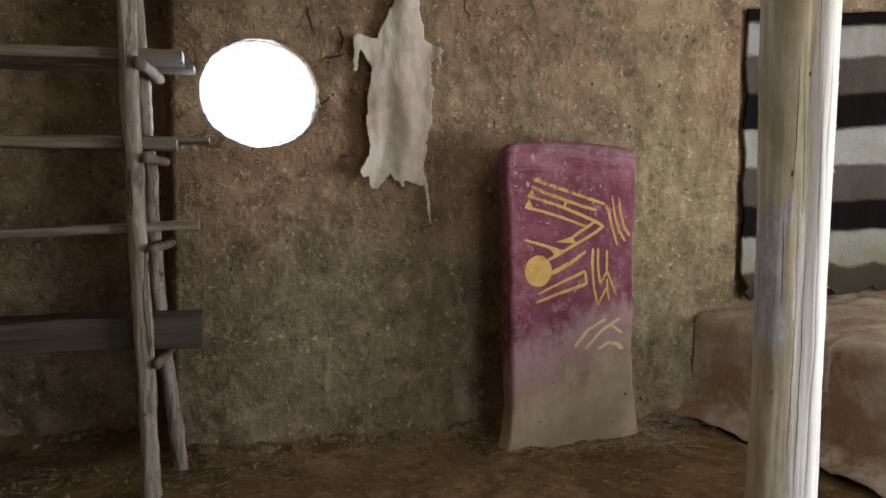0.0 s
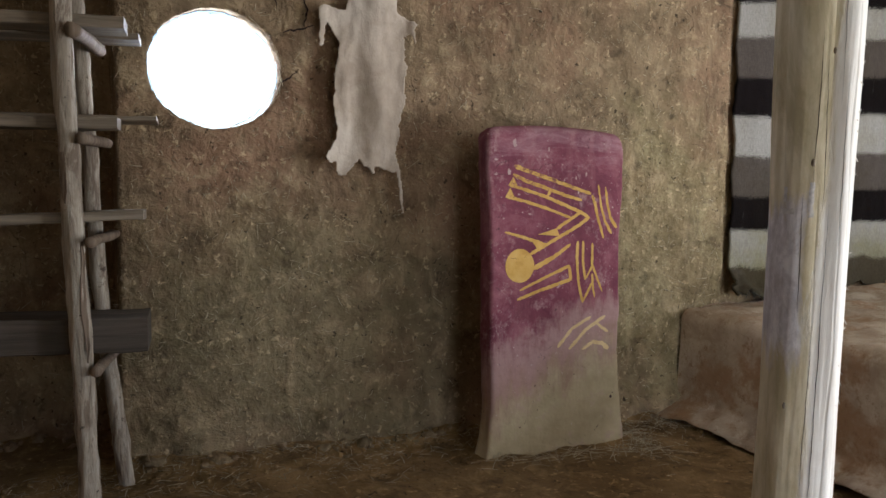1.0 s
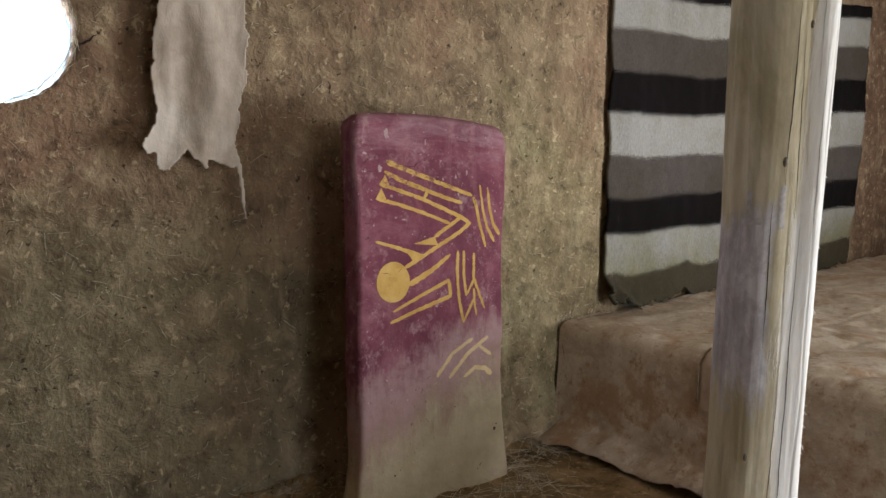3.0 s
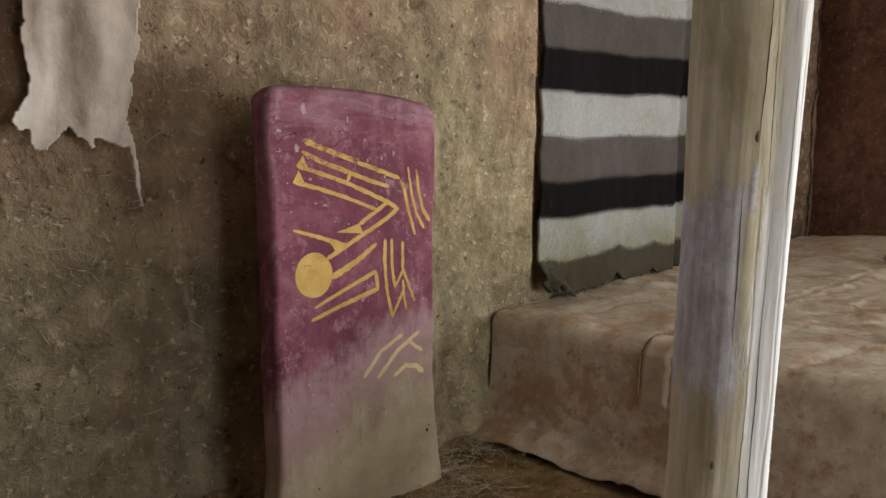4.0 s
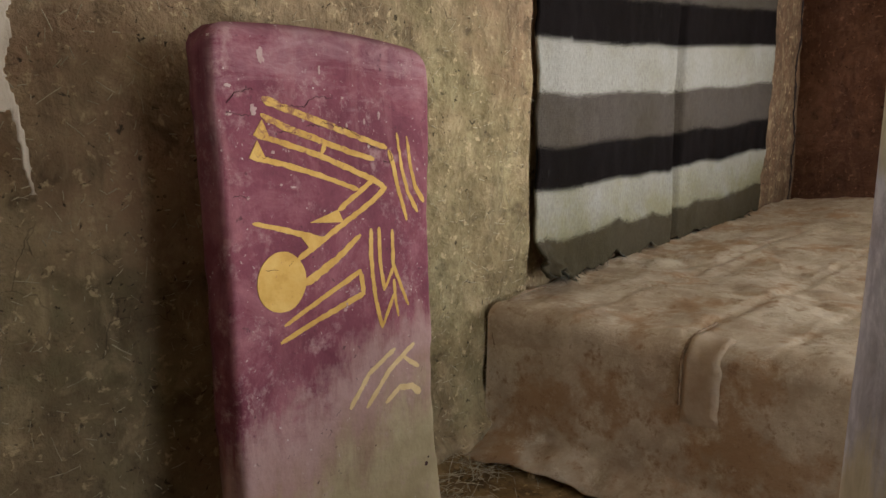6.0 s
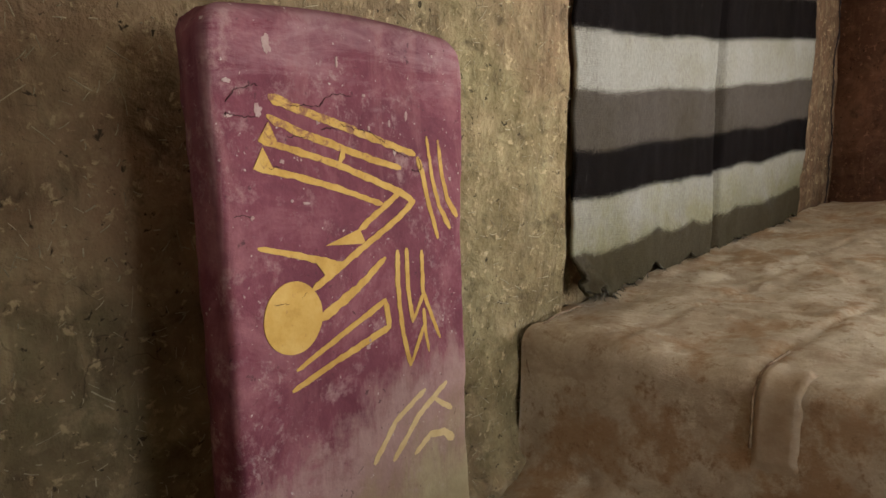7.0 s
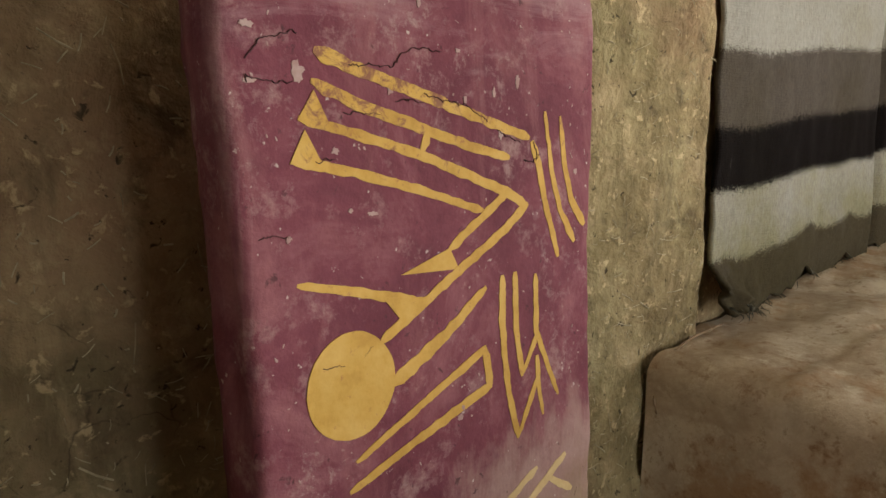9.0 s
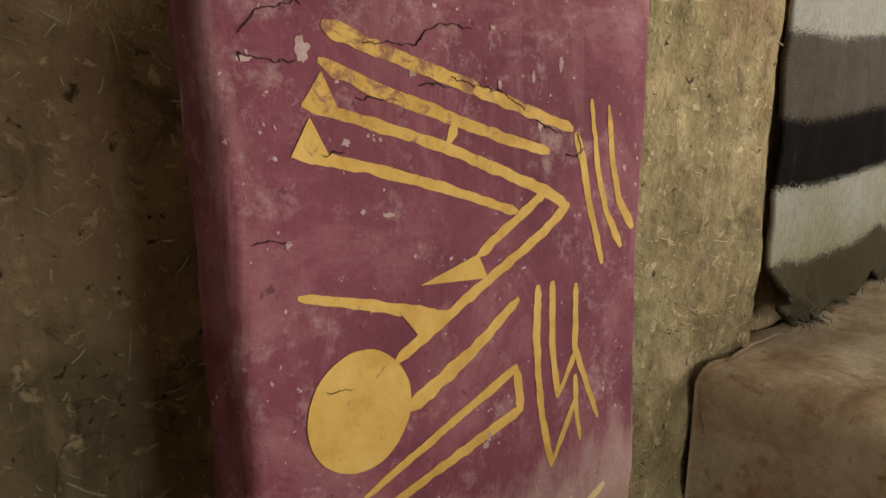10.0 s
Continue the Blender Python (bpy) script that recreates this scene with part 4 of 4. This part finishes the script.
# ---- striped blanket ----
def blanket_wool():
    s = Shader("striped_wool", 0.95)
    uv = s.nt.nodes.new("ShaderNodeUVMap")
    sep = s.nt.nodes.new("ShaderNodeSeparateXYZ")
    s.link(uv.outputs[0], sep.inputs[0])
    v = s.math("ADD", sep.outputs[1], s.math("MULTIPLY", s.math("SUBTRACT", s.noise(190, 5, 0.85), 0.5), 0.085))
    black, white, grey = (0.008, 0.006, 0.006), (0.28, 0.265, 0.24), (0.074, 0.062, 0.053)
    stops = []
    for p, c in ((0.0, grey), (0.099, white), (0.223, black), (0.335, grey), (0.463, white), (0.59, black), (0.716, grey), (0.846, white), (0.952, black)):
        stops.append((p, c))
    col = s.ramp(v, *stops, interpolation="CONSTANT")
    fuzz = s.noise(1.0, 5, 0.7, 0.2, s.stretch((160, 160, 60)))
    col = s.mix(0.45, col, s.ramp(fuzz, (0.25, 0.25), (0.75, 0.85)), "OVERLAY")
    col = s.mix(s.ramp(s.noise(3, 5, 0.6), (0.42, 0.0), (0.7, 0.7)), col, (0.72, 0.7, 0.55), "MULTIPLY")
    s.bsdf.inputs["Specular IOR Level"].default_value = 0.05
    low = s.math("ADD", s.math("MULTIPLY", sep.outputs[1], -2.2), s.noise(5, 6, 0.7, 0.4))
    col = s.mix(s.ramp(low, (-0.35, 0.0), (0.3, 0.85)), col, (0.86, 0.84, 0.6), "MULTIPLY")
    rub = s.noise(1.0, 5, 0.7, 0.3, s.stretch((34, 34, 7)))
    col = s.mix(s.ramp(rub, (0.7, 0.0), (0.78, 0.4)), col, (0.3, 0.28, 0.25))
    weft = s.noise(1.0, 3, 0.5, 0.1, s.stretch((25, 25, 240)))
    return s.finish(col, s.math("ADD", fuzz, weft), 0.5, 0.006)


WOOL = blanket_wool()


def striped_blanket():
    x0, x1, z0, z1 = 2.30, 4.46, 0.515, 1.935

    def rise(a):
        return a ** 1.35

    def place(a, b):
        # a curl in the lower corner beside the bed's end
        x = x0 + a * (x1 - x0) + 0.012 * fbm(b * 9, 1.0, 2.0) * max(0.0, 1 - a * 8) - 0.012 * fbm(b * 9, 4.0, 2.0) * max(0.0, 1 - (1 - a) * 8)
        z = z0 + b * (z1 - z0) + rise(a) * (0.1 + 0.115 * b) + 0.012 * fbm(a * 9, 3.0, 1.0) * (1 - b) ** 3 + 0.035 * fbm(a * 14, 7.0, 1.0) * (1 - b) ** 8 + 0.014 * fbm(a * 70, 2.0, 3.0, 3) * (1 - b) ** 14 + 0.012 * fbm(a * 6, b * 3, 9.0)
        y = wall_line(x0 + a * (x1 - x0)) - 0.044 - 0.017 * fbm(a * 8, b * 1.6, 4.0, 3) - 0.004 * fbm(a * 30, b * 12, 4.0, 3)
        y += 0.042 * math.exp(-((a - 0.505) / 0.011) ** 2) * (1 - 0.5 * b)
        # the far edge bulges out above and draws in at the hem
        x += a ** 6 * (0.1 * min(1.0, b / 0.45) + 0.02 * fbm(b * 12, 6.0, 2.0, 4) - 0.02)
        curl = max(0.0, 1 - a / 0.14) * max(0.0, 1 - b / 0.1)
        y -= 0.085 * curl * (1 + fbm(a * 40, b * 30, 2.0))
        z += 0.03 * curl
        return (x, y, z)

    nu, nv = 190, 150
    bm = sheet(nu, nv, place)
    uv = bm.loops.layers.uv.new("weave")
    bm.verts.index_update()
    for f in bm.faces:
        for lp in f.loops:
            i, j = divmod(lp.vert.index, nv + 1)
            lp[uv].uv = (i / nu, j / nv)
    ob = ob_from("striped_blanket", bm, WOOL, label="wool blanket banded black, white and grey hung on the wall", category="blanket")
    m = ob.modifiers.new("thickness", "SOLIDIFY")
    m.thickness = 0.012
    # frayed ends at the lower corner and along the hem
    rnd = random.Random(11)
    for k in range(130):
        a = rnd.uniform(0.0, 0.1) if k < 40 else rnd.uniform(0.1, 1.0)
        p = Vector(place(a, 0.0)) + Vector((0, -0.004, 0.004))
        q = p + Vector((rnd.uniform(-0.02, 0.02), rnd.uniform(-0.025, 0.0), rnd.uniform(-0.03, -0.008)))
        mid = (p + q) / 2 + Vector((rnd.uniform(-0.008, 0.008), -0.006, 0))
        part("loose_thread", tube(bmesh.new(), [p, mid, q], [0.0016, 0.0012, 0.0005], 5), FRINGE, ob)


s = Shader("grey_wool_thread", 0.95)
FRINGE = s.finish(s.ramp(s.noise(40, 3), (0.3, (0.06, 0.055, 0.042)), (0.7, (0.2, 0.185, 0.145))))
striped_blanket()


# ---- bed ----
def bed_leather():
    s = Shader("hide_cover", 0.75)
    col = s.ramp(s.noise(5, 9, 0.74, 0.2), (0.34, (0.34, 0.25, 0.17)), (0.5, (0.47, 0.375, 0.27)), (0.64, (0.61, 0.52, 0.4)))
    col = s.mix(s.ramp(s.noise(3.0, 8, 0.72), (0.5, 0.0), (0.58, 0.8)), col, (0.37, 0.225, 0.12))
    col = s.mix(s.ramp(s.noise(8, 9, 0.78), (0.53, 0.0), (0.64, 0.7)), col, (0.64, 0.56, 0.43))
    col = s.mix(s.ramp(s.noise(24, 8, 0.8), (0.55, 0.0), (0.62, 0.6)), col, (0.24, 0.145, 0.08))
    # faint edges of the sewn pieces
    piece = s.voronoi(2.1, "DISTANCE_TO_EDGE", s.warp(0.12, 4.0))
    col = s.mix(s.ramp(piece, (0.0, 0.3), (0.03, 0.0)), col, (0.36, 0.25, 0.165))
    h = s.math("ADD", s.noise(16, 8, 0.72), s.math("MULTIPLY", s.noise(90, 5, 0.7), 0.35))
    h = s.math("ADD", h, s.math("MULTIPLY", s.noise(5, 6, 0.65, 0.4), 1.2))
    return s.finish(col, h, 0.55, 0.013)


LEATHER = bed_leather()
s = Shader("pale_hide_strip", 0.8)
PALE_HIDE = s.finish(s.ramp(s.noise(13, 7, 0.7), (0.3, (0.36, 0.265, 0.18)), (0.7, (0.52, 0.42, 0.31))), s.noise(40, 6, 0.7), 0.5, 0.008)
s = Shader("twisted_cord", 0.9)
CORD = s.finish(s.ramp(s.noise(60, 4), (0.3, (0.15, 0.095, 0.058)), (0.7, (0.33, 0.235, 0.155))))
BED_X, BED_Y0, BED_Y1 = 2.115, 1.5, 3.11


def end_skew(y):
    """The bed's end runs a little askew, further out by the wall."""
    return 0.06 * max(0.0, min(1.0, (y - 2.4) / 0.7))


def bed_top(x, y):
    z = 0.488 + 0.059 * max(0.0, x - 2.3)
    z += 0.05 * math.exp(-((x - 4.8) / 0.25) ** 2 - ((y - 2.75) / 0.3) ** 2)
    z += 0.014 * fbm(x * 2.5, y * 2.5, 3.0, 3) + 0.011 * fbm(x * 7, y * 7, 1.0, 4)
    for c, amp in ((2.44, 0.013), (1.95, 0.012), (2.83, 0.010), (2.2, 0.008)):
        d = y - c - 0.03 * fbm(x * 2, c, 0)
        z += amp * (0.2 * math.exp(-((abs(d) - 0.03) / 0.025) ** 2) - 0.7 * math.exp(-(d / 0.008) ** 2))
    for c in (2.62, 3.05, 3.5, 3.95, 4.4):
        d = x - c - 0.05 * fbm(y * 2, c, 0)
        z += 0.012 * (0.2 * math.exp(-((abs(d) - 0.035) / 0.03) ** 2) - 0.7 * math.exp(-(d / 0.009) ** 2))
    return z


def clay_bed():
    thing = root("bed", (3.3, 2.2, 0), "clay sleeping bench covered with sewn brown hides, beside the wall", "bed")
    off = Vector((3.3, 2.2, 0))
    bm = slab_box(bmesh.new(), Vector((2.16, 1.57, -0.02)) - off, Vector((5.28, 3.10, 0.44)) - off, 0.03)
    part("base", bm, MUD, thing)

    nu, nv = 210, 150
    R = 0.05

    def roll(s, flat):
        """Arc length s from the hem: outward shift and drop below the top."""
        arc = R * math.pi / 2
        if s < flat:
            k = 1 - s / flat
            return -0.02 - 0.012 * k - 0.075 * max(0.0, (k - 0.84) / 0.16) ** 1.3, R + (flat - s) * (1 - 0.1 * max(0.0, k - 0.74))
        if s < flat + arc:
            t = (s - flat) / R
            return R * (1 - math.cos(t)) - 0.02 * (1 - t / 1.571), R * (1 - math.sin(t))
        return R + (s - flat - arc), 0.0

    def place(a, b):
        ex, dx = roll(a * 3.7, 0.42)
        ey, dy = roll(b * 2.45, 0.42)
        y = min(BED_Y0 + ey, wall_line(max(0.0, min(BED_X + ex, 5.3))) - 0.015)
        x = BED_X + ex - end_skew(y) * max(0.0, 1 - ex / 0.6)
        x = min(x, 5.33)
        drop = max(dx, dy)
        z = bed_top(x, y) - drop
        skirt = min(1.0, dx / 0.2)
        # hanging folds of the skirt and its uneven hem
        x -= skirt * (0.006 * fbm(y * 3, z * 2, 5.0, 3) + 0.012 * (1 + math.sin(y * 7 + 1)) * max(0.0, dx - 0.38))
        # the hem spreads over the floor, furthest beside the wall
        x -= max(0.0, dx - 0.41) * (0.3 + 1.0 * max(0.0, min(1.0, (y - 2.7) / 0.3)))
        z = max(z + 0.03 * fbm(y * 4, 2.0, 1.0) * max(0.0, dx - 0.25) / 0.2, 0.008)
        return Vector((x, y, z)) - off

    bm = sheet(nu, nv, place)
    cover = part("cover", bm, LEATHER, thing, "sewn brown hide cover with creases")
    m = cover.modifiers.new("thickness", "SOLIDIFY")
    m.thickness = 0.006

    def end_point(s, y, out):
        """A point on the hanging end of the cover, lifted off it by out."""
        ex, dx = roll(s, 0.42)
        x = BED_X + ex - end_skew(y) * max(0.0, 1 - ex / 0.6)
        z = bed_top(min(x, 5.33), y) - dx
        x -= min(1.0, dx / 0.2) * 0.006 * fbm(y * 3, z * 2, 5.0, 3)
        k = min(1.0, dx / 0.05)
        return Vector((x - out * k, y, z + out * (1 - 0.8 * k)))

    # narrow strip of hide sewn over the end
    def strip(a, b):
        s = 0.245 + b * 0.27
        y = 2.335 + a * 0.105 + 0.006 * fbm(b * 5, a, 2.0)
        return end_point(s, y, 0.002 + 0.007 * min(1.0, 12 * a, 12 * (1 - a), 10 * b) + 0.0008 * fbm(a * 6, b * 9, 1.0)) - off

    patch = part("patch", sheet(10, 40, strip), PALE_HIDE, thing, "narrow hide strip sewn over the edge")

    # thick sewn seam and the cord along the wall
    def cord(name, pts, r, label):
        fine = [q for p0, p1 in zip(pts, pts[1:]) for q in line(p0, p1, 6)[:-1]] + [Vector(pts[-1])]
        fine = [p + Vector((0.004 * fbm(p.x * 20, p.y * 20, 1), 0.004 * fbm(p.x * 20, p.y * 20, 5), 0.003 * fbm(p.x * 30, p.y * 30, 9))) - off for p in fine]
        rr = [r * (1 + 0.35 * math.sin(k * 1.9)) for k in range(len(fine))]
        part(name, tube(bmesh.new(), fine, rr, 8, 0.2), CORD, thing, label)

    cord("seam", [end_point(s, 2.443, 0.008) for s in (0.3, 0.36, 0.42, 0.44, 0.46, 0.48, 0.5, 0.56, 0.62)], 0.0034, "thick knotted seam")
    cord("cord", [(2.04, 3.075, 0.35), (2.035, 3.085, 0.385), (2.06, 3.09, 0.44), (2.11, 3.09, 0.48), (2.2, 3.095, 0.5), (2.34, 3.11, 0.5)], 0.0032, "frayed cord along the wall")


clay_bed()


def folded_cloth():
    thing = root("folded_cloth", (4.3, 2.3, bed_top(4.3, 2.3)), "folded pinkish brown cloth lying on the bed", "cloth")
    s = Shader("pinkish_cloth", 0.9)
    cloth = s.finish(s.ramp(s.noise(14, 6, 0.7), (0.3, (0.2, 0.115, 0.095)), (0.7, (0.33, 0.21, 0.18))), s.noise(60, 4), 0.3, 0.005)
    for k in range(2):
        bm = bmesh.new()
        slab_box(bm, (-0.24 + 0.015 * k, -0.3, 0.006 + 0.032 * k), (0.24 - 0.02 * k, 0.2 - 0.01 * k, 0.036 + 0.032 * k), 0.013)
        bmesh.ops.subdivide_edges(bm, edges=bm.edges, cuts=4, use_grid_fill=True)
        for v in bm.verts:
            v.co.z += 0.008 * fbm(v.co.x * 6, v.co.y * 6, k)
        part("fold", bm, cloth, thing)


folded_cloth()


# ---- straw and chaff ----
def straws(name, count, spot, length, material, label, seed):
    """Loose stalks: spot(rnd) gives a place, and two directions that span its surface."""
    rnd = random.Random(seed)
    verts, faces = [], []
    for _ in range(count):
        p, ax, ay, n = spot(rnd)
        t = rnd.uniform(0, math.pi)
        d = (ax * math.cos(t) + ay * math.sin(t))
        side = n.cross(d).normalized()
        l, w = rnd.uniform(*length), rnd.uniform(0.0006, 0.0015)
        p0, p1 = p - d * l / 2 + n * rnd.uniform(-0.001, 0.003), p + d * l / 2 + n * rnd.uniform(-0.001, 0.006)
        mid = (p0 + p1) / 2 + side * rnd.uniform(-0.05, 0.05) * l + n * 0.002
        k = len(verts)
        for q in (p0, mid, p1):
            verts += [q - side * w, q + n * w, q + side * w]
        for j in (0, 3):
            faces += [(k + j, k + j + 1, k + j + 4, k + j + 3), (k + j + 1, k + j + 2, k + j + 5, k + j + 4)]
    me = bpy.data.meshes.new(name)
    me.from_pydata(verts, [], faces)
    me.materials.append(material)
    return tagged(new(name, me), label=label, category="straw", kind="stuff")


X, Y, Z = Vector((1, 0, 0)), Vector((0, 1, 0)), Vector((0, 0, 1))


def on_wall(rnd):
    while True:
        x, z = rnd.uniform(-1.2, 2.3), rnd.uniform(0.0, 2.2)
        if ((x - WIN_X) / 0.26) ** 2 + ((z - WIN_Z) / 0.24) ** 2 > 1:
            return Vector((x, wall_y(x, z) - 0.0005, z)), X, Z, -Y


def on_floor(rnd):
    x = rnd.uniform(-1.2, 2.3)
    y = 3.1 - abs(rnd.gauss(0, 0.18))
    return Vector((x, y, floor_z(x, y) + 0.002)), X, (Y + Z * rnd.uniform(-0.3, 0.3)).normalized(), Z


def by_slab(rnd):
    k = rnd.random()
    if k < 0.35:
        x, y = 1.62 + rnd.gauss(0, 0.05), 2.85 + rnd.gauss(0, 0.1)
    elif k < 0.7:
        x, y = 1.92 + rnd.gauss(0, 0.09), 3.0 + rnd.gauss(0, 0.05)
    else:
        x, y = rnd.uniform(0.9, 1.65), 2.74 + rnd.gauss(0, 0.02)
    y = min(y, 3.09)
    return Vector((x, y, floor_z(x, y) + rnd.uniform(0.002, 0.02))), X, (Y + Z * rnd.uniform(-0.5, 0.5)).normalized(), Z


def on_rim(rnd):
    t = rnd.gauss(0.1, 1.0)
    k = rnd.uniform(0.93, 1.03)
    along = Vector((-math.sin(t), 0, math.cos(t)))
    return Vector((WIN_X + k * WIN_RX * math.cos(t), WALL_Y + rnd.uniform(-0.01, 0.06), WIN_Z + k * WIN_RZ * math.sin(t))), along, (along + X * rnd.uniform(-0.4, 0.4)).normalized(), -Y


straws("straw", 130, on_rim, (0.02, 0.07), STRAW, "straw stalks sticking out of the window's rim", 5)
straws("straw", 380, on_wall, (0.03, 0.06), STRAW, "longer stalks lying in the mud plaster", 6)
straws("chaff", 3600, on_wall, (0.004, 0.026), STRAW, "bits of straw caught in the mud plaster", 1)
straws("straw", 1300, on_floor, (0.012, 0.06), STRAW, "loose straw along the foot of the wall", 2)
straws("straw", 340, by_slab, (0.04, 0.13), STRAW, "tangled dry straw on the floor by the slab", 3)


def clods():
    """Crumbs of clay and small stones along the foot of the wall."""
    rnd = random.Random(21)
    bm = bmesh.new()
    for k in range(420):
        x = rnd.uniform(-1.0, 2.05)
        y = 3.08 - abs(rnd.gauss(0, 0.13))
        if x > 0.93 and x < 1.6 and y < 2.98:
            x = rnd.uniform(1.6, 2.0)
        r = 0.002 + 0.013 * rnd.random() ** 4
        r0 = bmesh.ops.create_icosphere(bm, subdivisions=1, radius=r)
        spin = Euler((rnd.uniform(0, 6), rnd.uniform(0, 6), rnd.uniform(0, 6))).to_matrix()
        size = Vector((rnd.uniform(0.7, 1.3), rnd.uniform(0.7, 1.3), rnd.uniform(0.5, 0.9)))
        for v in r0["verts"]:
            v.co = spin @ Vector((v.co.x * size.x, v.co.y * size.y, v.co.z * size.z)) * rnd.uniform(0.8, 1.2)
            v.co += Vector((x, y, floor_z(x, y) + r * 0.35))
    ob_from("clay_crumbs", bm, EARTH, smooth=False, label="crumbs of clay and small stones on the floor", category="rubble", kind="stuff")


clods()


def fallen_plaster():
    """Lumps broken from the wall's foot, half sunk into the dirt heaped there."""
    rnd = random.Random(33)
    bm = bmesh.new()
    for k in range(120):
        x = rnd.uniform(-0.9, 2.0)
        r = 0.008 + 0.024 * rnd.random() ** 3
        y = wall_y(x, 0.05) - abs(rnd.gauss(0.0, 0.035)) - 0.4 * r
        if 0.95 < x < 1.58 and y < 2.93:
            continue
        r0 = bmesh.ops.create_icosphere(bm, subdivisions=2, radius=r)
        size = Vector((rnd.uniform(0.8, 1.5), rnd.uniform(0.6, 1.0), rnd.uniform(0.45, 0.9)))
        spin = Euler((rnd.uniform(-0.4, 0.4), rnd.uniform(-0.4, 0.4), rnd.uniform(0, 6))).to_matrix()
        for v in r0["verts"]:
            d = v.co.normalized()
            v.co = spin @ Vector((v.co.x * size.x, v.co.y * size.y, v.co.z * size.z)) * (1 + 0.75 * fbm(d.x * 2.2 + k, d.y * 2.2, d.z * 2.2, 4))
            v.co += Vector((x, y, floor_z(x, y) - r * 0.15))
    ob_from("plaster_lumps", bm, MUD, label="fallen lumps of mud plaster along the foot of the wall", category="rubble", kind="stuff")


fallen_plaster()
